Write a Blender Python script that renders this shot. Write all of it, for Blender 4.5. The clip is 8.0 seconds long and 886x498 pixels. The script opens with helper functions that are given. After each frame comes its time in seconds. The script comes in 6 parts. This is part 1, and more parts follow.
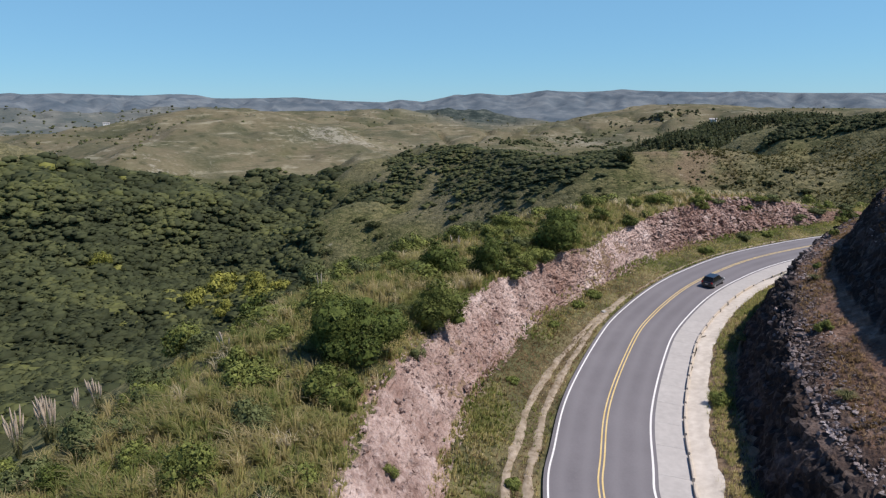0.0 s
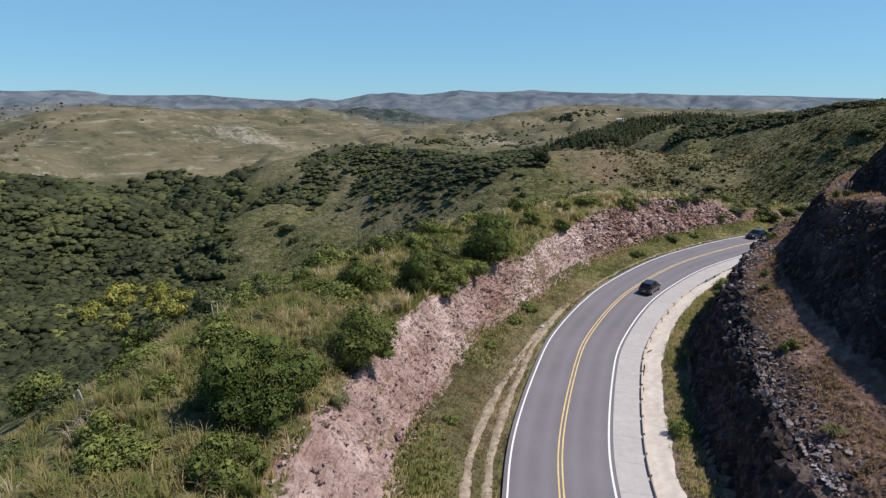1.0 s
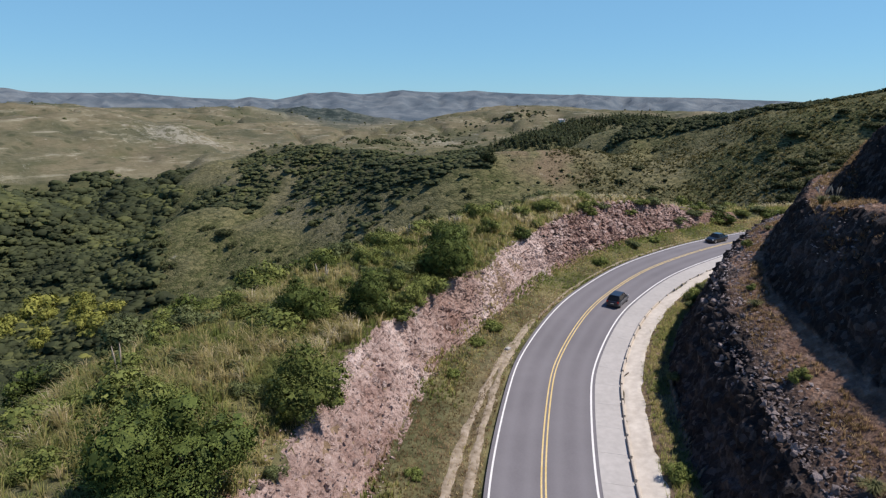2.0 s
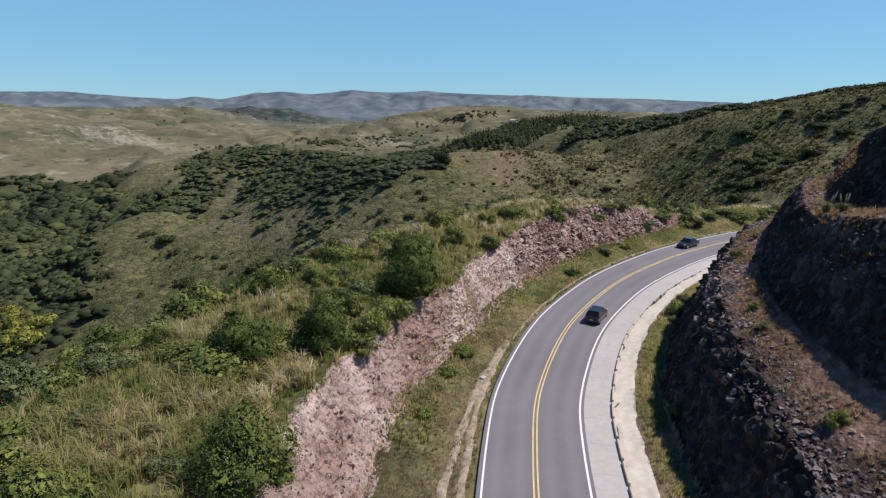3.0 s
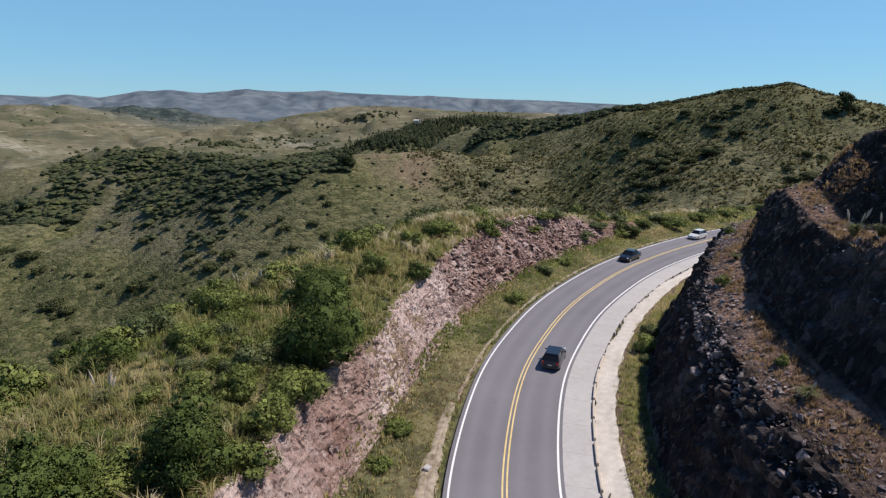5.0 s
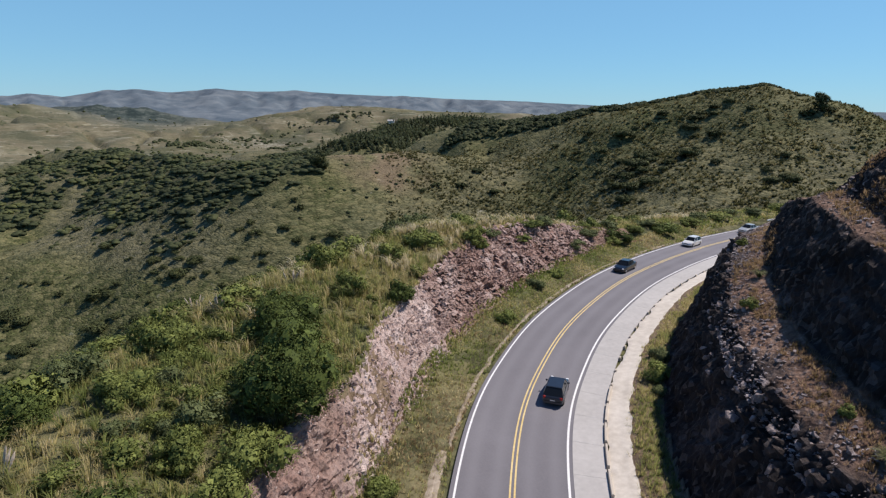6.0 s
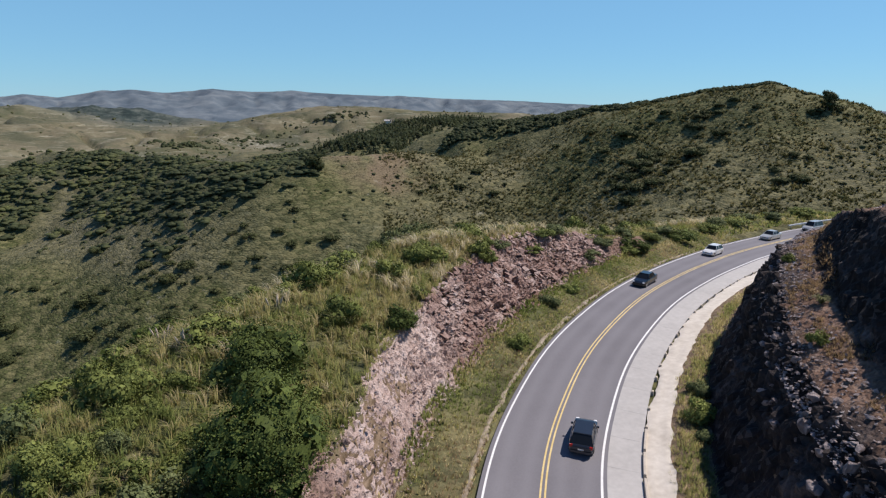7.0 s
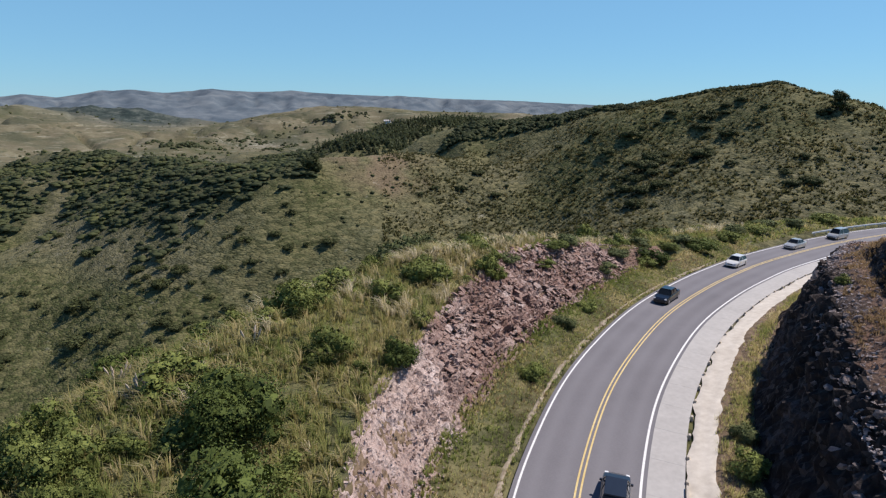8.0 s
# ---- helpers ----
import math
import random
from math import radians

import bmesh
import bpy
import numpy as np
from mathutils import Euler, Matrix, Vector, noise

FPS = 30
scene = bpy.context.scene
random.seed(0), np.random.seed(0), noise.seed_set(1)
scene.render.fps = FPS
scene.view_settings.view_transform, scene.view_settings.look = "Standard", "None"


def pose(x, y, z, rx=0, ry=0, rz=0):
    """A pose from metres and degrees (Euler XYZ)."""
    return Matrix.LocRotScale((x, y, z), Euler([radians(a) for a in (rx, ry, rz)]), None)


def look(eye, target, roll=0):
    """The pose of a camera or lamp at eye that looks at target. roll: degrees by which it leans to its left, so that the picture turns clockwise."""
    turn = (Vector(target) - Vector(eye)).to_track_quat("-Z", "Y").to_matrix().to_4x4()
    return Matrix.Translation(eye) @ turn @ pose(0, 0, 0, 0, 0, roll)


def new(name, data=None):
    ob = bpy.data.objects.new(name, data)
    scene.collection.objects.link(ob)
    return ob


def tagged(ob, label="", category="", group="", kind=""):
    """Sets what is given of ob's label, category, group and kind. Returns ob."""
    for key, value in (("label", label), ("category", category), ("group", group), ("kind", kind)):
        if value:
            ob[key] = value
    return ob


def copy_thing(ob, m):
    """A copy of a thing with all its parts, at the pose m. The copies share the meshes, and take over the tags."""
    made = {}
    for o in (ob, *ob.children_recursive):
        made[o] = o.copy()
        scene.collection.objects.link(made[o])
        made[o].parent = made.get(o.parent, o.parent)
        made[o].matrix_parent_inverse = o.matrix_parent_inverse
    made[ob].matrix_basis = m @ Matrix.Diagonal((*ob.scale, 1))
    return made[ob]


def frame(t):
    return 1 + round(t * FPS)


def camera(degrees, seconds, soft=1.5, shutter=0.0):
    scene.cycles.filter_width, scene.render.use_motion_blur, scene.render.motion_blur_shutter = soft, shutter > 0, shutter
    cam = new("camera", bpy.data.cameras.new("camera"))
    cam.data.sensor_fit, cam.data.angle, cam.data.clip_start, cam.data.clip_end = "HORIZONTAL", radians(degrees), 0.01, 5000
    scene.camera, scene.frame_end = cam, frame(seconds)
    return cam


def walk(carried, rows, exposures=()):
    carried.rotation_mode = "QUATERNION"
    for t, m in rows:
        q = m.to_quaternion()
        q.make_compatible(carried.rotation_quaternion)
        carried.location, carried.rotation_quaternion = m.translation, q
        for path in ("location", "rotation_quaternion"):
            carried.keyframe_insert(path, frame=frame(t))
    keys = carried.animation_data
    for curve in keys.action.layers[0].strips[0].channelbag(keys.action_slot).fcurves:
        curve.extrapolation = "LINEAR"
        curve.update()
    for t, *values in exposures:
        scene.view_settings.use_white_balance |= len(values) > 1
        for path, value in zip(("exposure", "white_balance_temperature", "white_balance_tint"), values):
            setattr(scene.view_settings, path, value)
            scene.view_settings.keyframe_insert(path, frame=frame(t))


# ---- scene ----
cam = camera(73.0, 8.0, soft=1.25)
PATH = [
    (0, (-0.372, 0.214, 26.07), (-0.301, 2.158, 25.604), -0.4),
    (0.5, (-0.383, 4.542, 25.868), (-0.169, 6.475, 25.399), -0.2),
    (1, (-0.401, 8.709, 25.705), (-0.059, 10.623, 25.236), 0.0),
    (1.5, (-0.231, 12.671, 25.541), (0.209, 14.565, 25.072), 0.2),
    (3, (1.187, 24.439, 25.135), (1.86, 26.264, 24.669), 0.5),
    (3.5, (2.009, 28.22, 24.996), (2.755, 30.017, 24.53), 0.5),
    (4, (2.985, 31.915, 24.866), (3.803, 33.68, 24.402), 0.6),
    (4.5, (4.078, 35.623, 24.757), (4.967, 37.353, 24.293), 0.7),
    (5, (5.358, 39.24, 24.592), (6.318, 40.933, 24.131), 0.8),
    (6.5, (9.752, 49.528, 24.355), (10.794, 51.173, 23.896), 0.9),
    (7, (11.443, 52.846, 24.293), (12.484, 54.491, 23.834), 0.8),
    (7.5, (13.186, 56.022, 24.241), (14.228, 57.667, 23.782), 0.8),
    (8, (14.761, 58.797, 24.281), (15.803, 60.442, 23.822), 0.8),
]
walk(cam, [(t, look(eye, target, roll)) for t, eye, target, roll in PATH])

# ---- world, sun, exposure ----
SUN_EL, SUN_AZ = radians(57), Vector((0.93, -0.22, 0)).normalized()
sun_dir = Vector((SUN_AZ.x * math.cos(SUN_EL), SUN_AZ.y * math.cos(SUN_EL), math.sin(SUN_EL)))
world = bpy.data.worlds.new("sky")
scene.world = world
world.use_nodes = True
wn = world.node_tree.nodes
sky = wn.new("ShaderNodeTexSky")
sky.sky_type, sky.sun_disc = "NISHITA", False
sky.sun_elevation, sky.sun_rotation = SUN_EL, math.atan2(SUN_AZ.x, SUN_AZ.y)
sky.altitude, sky.air_density, sky.dust_density, sky.ozone_density = 600, 1.0, 0.0, 6.0
wn["Background"].inputs["Strength"].default_value = 0.094
tint = wn.new("ShaderNodeMix")
tint.data_type, tint.blend_type = "RGBA", "MULTIPLY"
tint.inputs["Factor"].default_value, tint.inputs["B"].default_value = 1.0, (0.71, 0.97, 1.15, 1)
world.node_tree.links.new(sky.outputs[0], tint.inputs["A"])
veil = wn.new("ShaderNodeMix")
veil.data_type = "RGBA"
veil.inputs["B"].default_value = (2.9, 6.1, 8.6, 1)
# the haze thins with the sky's own redness, from the horizon up
parts, thin = wn.new("ShaderNodeSeparateColor"), wn.new("ShaderNodeMapRange")
thin.inputs["From Min"].default_value, thin.inputs["From Max"].default_value, thin.inputs["To Max"].default_value = 0.9, 2.0, 0.52
world.node_tree.links.new(sky.outputs[0], parts.inputs[0])
world.node_tree.links.new(parts.outputs[0], thin.inputs["Value"])
world.node_tree.links.new(thin.outputs[0], veil.inputs["Factor"])
world.node_tree.links.new(tint.outputs["Result"], veil.inputs["A"])
world.node_tree.links.new(veil.outputs["Result"], wn["Background"].inputs["Color"])
sun = new("sun", bpy.data.lights.new("sun", "SUN"))
sun.data.energy, sun.data.angle, sun.data.color = 5.0, radians(0.6), (1.0, 0.9, 0.81)
sun.matrix_world = look(sun_dir * 100, (0, 0, 0))
scene.view_settings.exposure = 0.0
scene.view_settings.use_white_balance = True
scene.view_settings.white_balance_temperature, scene.view_settings.white_balance_tint = 6450, 11


# ---- materials ----
def shader(name, rough=0.9, metal=0.0, spec=0.3):
    m = bpy.data.materials.new(name)
    m.use_nodes = True
    b = m.node_tree.nodes["Principled BSDF"]
    b.inputs["Roughness"].default_value = rough
    b.inputs["Metallic"].default_value = metal
    b.inputs["Specular IOR Level"].default_value = spec
    return m, m.node_tree.nodes, m.node_tree.links, b


def noise_node(n, l, scale, detail=4.0, rough=0.6, coords=None, kind="ShaderNodeTexNoise"):
    if coords is None:
        coords = n.new("ShaderNodeTexCoord").outputs["Object"]
    t = n.new(kind)
    t.inputs["Scale"].default_value = scale
    if kind == "ShaderNodeTexNoise":
        t.inputs["Detail"].default_value, t.inputs["Roughness"].default_value = detail, rough
    l.new(coords, t.inputs["Vector"])
    return t


def ramp_node(n, l, fac, stops):
    r = n.new("ShaderNodeValToRGB")
    e = r.color_ramp.elements
    while len(e) < len(stops):
        e.new(0.5)
    for k, (p, c) in enumerate(stops):
        e[k].position, e[k].color = p, (*c, 1)
    l.new(fac, r.inputs["Fac"])
    return r.outputs["Color"]


def mix_node(n, l, fac, a, b, mode="MIX"):
    m = n.new("ShaderNodeMix")
    m.data_type, m.blend_type = "RGBA", mode
    for sock, v in ((m.inputs["Factor"], fac), (m.inputs["A"], a), (m.inputs["B"], b)):
        if isinstance(v, bpy.types.NodeSocket):
            l.new(v, sock)
        elif isinstance(v, tuple):
            sock.default_value = (*v, 1)
        else:
            sock.default_value = v
    return m.outputs["Result"]


def math_node(n, l, op, a, b=0.0):
    m = n.new("ShaderNodeMath")
    m.operation, m.use_clamp = op, False
    for k, v in enumerate((a, b)):
        if isinstance(v, bpy.types.NodeSocket):
            l.new(v, m.inputs[k])
        else:
            m.inputs[k].default_value = v
    return m.outputs[0]


def span_node(n, l, value, a, b):
    """0 at a, 1 at b, held beyond."""
    m = n.new("ShaderNodeMapRange")
    m.inputs["From Min"].default_value, m.inputs["From Max"].default_value = a, b
    l.new(value, m.inputs["Value"])
    return m.outputs[0]


def bump_node(n, l, b, height, strength=0.5, distance=0.1):
    p = n.new("ShaderNodeBump")
    p.inputs["Strength"].default_value, p.inputs["Distance"].default_value = strength, distance
    l.new(height, p.inputs["Height"])
    l.new(p.outputs[0], b.inputs["Normal"])


def speckled(name, dark, light, scale=3.0, rough=0.9, bump=0.3, big=0.15, spec=0.3, metal=0.0):
    """A two-scale mottled surface."""
    m, n, l, b = shader(name, rough, metal, spec)
    a = noise_node(n, l, scale)
    g = noise_node(n, l, scale * big, 3)
    f = math_node(n, l, "ADD", math_node(n, l, "MULTIPLY", a.outputs[0], 0.6), math_node(n, l, "MULTIPLY", g.outputs[0], 0.4))
    l.new(ramp_node(n, l, f, [(0.33, dark), (0.67, light)]), b.inputs["Base Color"])
    if bump:
        bump_node(n, l, b, a.outputs[0], bump, 0.05)
    return m


def attribute(n, name):
    a = n.new("ShaderNodeAttribute")
    a.attribute_name = name
    return a.outputs["Fac"]


def ground_material():
    m, n, l, b = shader("hill_grass", 0.95, spec=0.1)
    fine, mid, big = noise_node(n, l, 1.6, 6, 0.7), noise_node(n, l, 0.16, 5, 0.65), noise_node(n, l, 0.018, 4, 0.6)
    f = math_node(n, l, "ADD", math_node(n, l, "MULTIPLY", fine.outputs[0], 0.45), math_node(n, l, "MULTIPLY", mid.outputs[0], 0.55))
    green = ramp_node(n, l, f, [(0.32, (0.038, 0.05, 0.02)), (0.5, (0.098, 0.11, 0.042)), (0.68, (0.174, 0.172, 0.078))])
    dry = ramp_node(n, l, f, [(0.3, (0.096, 0.092, 0.056)), (0.5, (0.178, 0.165, 0.104)), (0.7, (0.285, 0.264, 0.182))])
    tan = math_node(n, l, "ADD", attribute(n, "dry"), math_node(n, l, "MULTIPLY", math_node(n, l, "SUBTRACT", big.outputs[0], 0.5), 1.2))
    tan = math_node(n, l, "MINIMUM", math_node(n, l, "MAXIMUM", tan, 0.0), 1.0)
    c = mix_node(n, l, tan, green, dry)
    # broad drifts of brown, straw and grey-green on the distant hills
    near = math_node(n, l, "SUBTRACT", 1.0, attribute(n, "far"))
    drift = noise_node(n, l, 0.006, 7, 0.7)
    broad = ramp_node(n, l, drift.outputs[0], [(0.4, (0.05, 0.058, 0.035)), (0.47, (0.1, 0.097, 0.058)), (0.53, (0.14, 0.12, 0.076)), (0.6, (0.195, 0.176, 0.115))])
    c = mix_node(n, l, math_node(n, l, "MULTIPLY", attribute(n, "far"), 0.7), c, broad)
    level = n.new("ShaderNodeMapping")
    level.inputs["Scale"].default_value = (0.012, 0.012, 0.16)
    l.new(n.new("ShaderNodeTexCoord").outputs["Object"], level.inputs["Vector"])
    for seedling, lo, hi, tone, much in ((level.outputs[0], 0.56, 0.64, (0.42, 0.4, 0.3), 0.42), (level.outputs[0], 0.44, 0.36, (0.06, 0.07, 0.035), 0.55)):
        line = noise_node(n, l, 1.0, 7, 0.72, seedling)
        c = mix_node(n, l, math_node(n, l, "MULTIPLY", math_node(n, l, "MULTIPLY", span_node(n, l, line.outputs[0], lo, hi), attribute(n, "far")), much), c, tone)
    dots = n.new("ShaderNodeTexVoronoi")
    dots.inputs["Scale"].default_value = 0.055
    l.new(n.new("ShaderNodeTexCoord").outputs["Object"], dots.inputs["Vector"])
    pick = n.new("ShaderNodeSeparateColor")
    l.new(dots.outputs["Color"], pick.inputs[0])
    bush = math_node(n, l, "MULTIPLY", span_node(n, l, dots.outputs["Distance"], 0.34, 0.22), math_node(n, l, "GREATER_THAN", pick.outputs[0], 0.62))
    c = mix_node(n, l, math_node(n, l, "MULTIPLY", math_node(n, l, "MULTIPLY", bush, attribute(n, "far")), 0.6), c, (0.045, 0.055, 0.03))
    # tussocks: pale tops with dark gaps between, at two sizes
    h = f
    flatter = n.new("ShaderNodeMapping")
    flatter.inputs["Scale"].default_value = (0.8, 0.8, 2.4)
    l.new(n.new("ShaderNodeTexCoord").outputs["Object"], flatter.inputs["Vector"])
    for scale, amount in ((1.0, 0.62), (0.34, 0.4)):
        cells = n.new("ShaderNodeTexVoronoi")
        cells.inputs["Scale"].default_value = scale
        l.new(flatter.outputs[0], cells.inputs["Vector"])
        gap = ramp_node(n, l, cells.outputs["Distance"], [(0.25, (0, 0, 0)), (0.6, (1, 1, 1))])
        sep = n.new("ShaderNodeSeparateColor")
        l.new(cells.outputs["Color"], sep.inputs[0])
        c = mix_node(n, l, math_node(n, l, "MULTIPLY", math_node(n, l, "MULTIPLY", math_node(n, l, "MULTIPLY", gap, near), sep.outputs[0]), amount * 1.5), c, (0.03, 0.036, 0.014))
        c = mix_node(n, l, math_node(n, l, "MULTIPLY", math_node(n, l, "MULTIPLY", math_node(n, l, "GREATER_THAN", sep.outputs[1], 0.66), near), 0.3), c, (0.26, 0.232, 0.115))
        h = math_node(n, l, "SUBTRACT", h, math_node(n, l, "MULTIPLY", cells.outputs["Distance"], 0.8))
    # narrow treads along the contours of the slopes
    flat = n.new("ShaderNodeMapping")
    flat.inputs["Scale"].default_value = (0.1, 0.1, 1.1)
    l.new(n.new("ShaderNodeTexCoord").outputs["Object"], flat.inputs["Vector"])
    tread = ramp_node(n, l, noise_node(n, l, 1.0, 3, 0.6, flat.outputs[0]).outputs[0], [(0.5, (0, 0, 0)), (0.62, (1, 1, 1))])
    c = mix_node(n, l, math_node(n, l, "MULTIPLY", tread, 0.2), c, (0.05, 0.05, 0.024))
    dirt = ramp_node(n, l, fine.outputs[0], [(0.3, (0.13, 0.085, 0.055)), (0.7, (0.3, 0.22, 0.16))])
    c = mix_node(n, l, attribute(n, "dirt"), c, dirt)
    outcrop = math_node(n, l, "ADD", noise_node(n, l, 0.07, 6, 0.85).outputs[0], math_node(n, l, "MULTIPLY", attribute(n, "crags"), 0.17))
    crag = ramp_node(n, l, outcrop, [(0.62, (0, 0, 0)), (0.72, (1, 1, 1))])
    c = mix_node(n, l, math_node(n, l, "MULTIPLY", crag, 0.6), c, (0.38, 0.365, 0.3))
    # ground turns darker where trees or scrub stand close
    dark_floor = ramp_node(n, l, fine.outputs[0], [(0.3, (0.026, 0.032, 0.015)), (0.7, (0.066, 0.072, 0.034))])
    c = mix_node(n, l, attribute(n, "dark_floor"), c, dark_floor)
    # blue-grey of distance haze, put into the base colour of the range
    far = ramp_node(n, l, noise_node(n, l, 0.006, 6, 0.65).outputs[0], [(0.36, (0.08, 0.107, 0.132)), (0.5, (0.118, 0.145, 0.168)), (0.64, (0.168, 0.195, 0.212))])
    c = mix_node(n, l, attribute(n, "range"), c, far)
    heath = ramp_node(n, l, noise_node(n, l, 0.03, 6, 0.75).outputs[0], [(0.42, (0.016, 0.028, 0.028)), (0.5, (0.036, 0.052, 0.048)), (0.62, (0.1, 0.115, 0.1))])
    c = mix_node(n, l, attribute(n, "heath"), c, heath)
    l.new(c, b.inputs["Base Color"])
    bump_node(n, l, b, h, 0.9, 0.4)
    return m


def rock_material(name, tones, vein, scale=1.0, pale=0.0, flecks=0.0):
    m, n, l, b = shader(name, 0.88, spec=0.25)
    co = n.new("ShaderNodeTexCoord").outputs["Object"]
    cells = n.new("ShaderNodeTexVoronoi")
    cells.inputs["Scale"].default_value = 3.5 * scale
    l.new(co, cells.inputs["Vector"])
    big, fine = noise_node(n, l, 0.22 * scale, 4, 0.6, co), noise_node(n, l, 5 * scale, 6, 0.7, co)
    f = math_node(n, l, "ADD", math_node(n, l, "MULTIPLY", big.outputs[0], 0.75), math_node(n, l, "MULTIPLY", fine.outputs[0], 0.25))
    c = ramp_node(n, l, f, [(0.34, tones[0]), (0.45, tones[1]), (0.55, tones[2]), (0.66, tones[3])])
    sep = n.new("ShaderNodeSeparateColor")
    l.new(cells.outputs["Color"], sep.inputs[0])
    c = mix_node(n, l, math_node(n, l, "MULTIPLY", sep.outputs[0], 0.22), c, vein)
    stretch = n.new("ShaderNodeMapping")
    stretch.inputs["Scale"].default_value = (1.0, 1.0, 0.22)
    l.new(co, stretch.inputs["Vector"])
    streak = noise_node(n, l, 1.6 * scale, 5, 0.7, stretch.outputs[0])
    c = mix_node(n, l, math_node(n, l, "MULTIPLY", ramp_node(n, l, streak.outputs[0], [(0.48, (0, 0, 0)), (0.62, (1, 1, 1))]), pale), c, tones[3])
    soil = ramp_node(n, l, noise_node(n, l, 1.1, 6, 0.7, co).outputs[0], [(0.3, (0.1, 0.056, 0.038)), (0.5, (0.2, 0.122, 0.086)), (0.68, (0.32, 0.23, 0.18))])
    red = ramp_node(n, l, noise_node(n, l, 1.3, 5, 0.7, stretch.outputs[0]).outputs[0], [(0.35, (0.09, 0.046, 0.034)), (0.52, (0.24, 0.135, 0.105)), (0.7, (0.42, 0.3, 0.255))])
    if flecks:
        chips = n.new("ShaderNodeTexVoronoi")
        chips.inputs["Scale"].default_value = 2.4
        l.new(co, chips.inputs["Vector"])
        tint_of = n.new("ShaderNodeSeparateColor")
        l.new(chips.outputs["Color"], tint_of.inputs[0])
        c = mix_node(n, l, math_node(n, l, "MULTIPLY", ramp_node(n, l, tint_of.outputs[1], [(0.76, (0, 0, 0)), (0.95, (1, 1, 1))]), flecks), c, (0.16, 0.138, 0.132))
    c = mix_node(n, l, attribute(n, "strata"), c, red)
    c = mix_node(n, l, attribute(n, "soil"), c, soil)
    l.new(c, b.inputs["Base Color"])
    h = math_node(n, l, "ADD", fine.outputs[0], math_node(n, l, "MULTIPLY", cells.outputs["Distance"], 0.8))
    h = math_node(n, l, "ADD", h, math_node(n, l, "MULTIPLY", streak.outputs[0], 0.8))
    bump_node(n, l, b, h, 1.0, 0.14)
    return m


def leaf_material(name, dark, light, random_amount=0.5):
    m, n, l, b = shader(name, 0.7, spec=0.12)
    geo = n.new("ShaderNodeNewGeometry")
    info = n.new("ShaderNodeObjectInfo")
    f = math_node(n, l, "ADD", math_node(n, l, "MULTIPLY", geo.outputs["Random Per Island"], 1 - random_amount * 0.5), math_node(n, l, "MULTIPLY", info.outputs["Random"], random_amount * 0.5))
    l.new(ramp_node(n, l, f, [(0.0, dark), (1.0, light)]), b.inputs["Base Color"])
    thin_leaf(n, l, b, 0.1)
    return m


def thin_leaf(n, l, b, amount):
    """Sunlight that comes through thin leaves and blades."""
    t = n.new("ShaderNodeBsdfTranslucent")
    l.new(b.inputs["Base Color"].links[0].from_socket, t.inputs["Color"])
    m = n.new("ShaderNodeMixShader")
    m.inputs[0].default_value = amount
    l.new(b.outputs[0], m.inputs[1])
    l.new(t.outputs[0], m.inputs[2])
    l.new(m.outputs[0], next(k for k in n if k.type == "OUTPUT_MATERIAL").inputs["Surface"])


def asphalt_material():
    """Grey asphalt, paler and smoother in the wheel paths, with long stains along the lanes."""
    m, n, l, b = shader("asphalt", 0.85, spec=0.3)
    grit, stain = noise_node(n, l, 7.0, 6, 0.7), noise_node(n, l, 0.16, 5, 0.6)
    f = math_node(n, l, "ADD", math_node(n, l, "MULTIPLY", grit.outputs[0], 0.45), math_node(n, l, "MULTIPLY", stain.outputs[0], 0.55))
    c = ramp_node(n, l, f, [(0.33, (0.138, 0.133, 0.146)), (0.67, (0.192, 0.186, 0.202))])
    c = mix_node(n, l, math_node(n, l, "MULTIPLY", attribute(n, "polish"), 0.4), c, (0.222, 0.217, 0.234))
    l.new(c, b.inputs["Base Color"])
    bump_node(n, l, b, grit.outputs[0], 0.25, 0.03)
    return m


GROUND = ground_material()
ASPHALT = asphalt_material()
CONCRETE = speckled("pale_concrete", (0.375, 0.363, 0.352), (0.47, 0.456, 0.442), 2.0, 0.85, 0.03, 0.12)
KERB = speckled("kerb_concrete", (0.42, 0.37, 0.31), (0.56, 0.51, 0.44), 3.0, 0.9, 0.1, 0.2)
SAND = speckled("sandy_verge", (0.48, 0.435, 0.375), (0.66, 0.615, 0.55), 1.6, 0.95, 0.3, 0.2)
TRACK = speckled("worn_track", (0.17, 0.135, 0.085), (0.44, 0.375, 0.3), 2.2, 0.95, 0.5, 0.3)
WHITE = speckled("white_paint", (0.66, 0.66, 0.66), (0.82, 0.82, 0.82), 5.0, 0.7, 0.0)
YELLOW = speckled("yellow_paint", (0.56, 0.4, 0.13), (0.74, 0.6, 0.32), 5.0, 0.7, 0.0)
PINK_ROCK = rock_material("pink_granite", [(0.16, 0.103, 0.086), (0.345, 0.252, 0.222), (0.5, 0.388, 0.35), (0.72, 0.62, 0.585)], (0.19, 0.114, 0.092), pale=0.28)
# grey rock with the cutting's shade put into its tones, hence near black
SHADED_ROCK = rock_material("shaded_gneiss", [(0.012, 0.01, 0.01), (0.022, 0.018, 0.018), (0.04, 0.032, 0.031), (0.12, 0.1, 0.098)], (0.036, 0.028, 0.026), flecks=0.4)

RUBBLE = rock_material("mauve_rubble", [(0.09, 0.07, 0.066), (0.195, 0.16, 0.154), (0.32, 0.275, 0.272), (0.52, 0.47, 0.475)], (0.17, 0.125, 0.112))

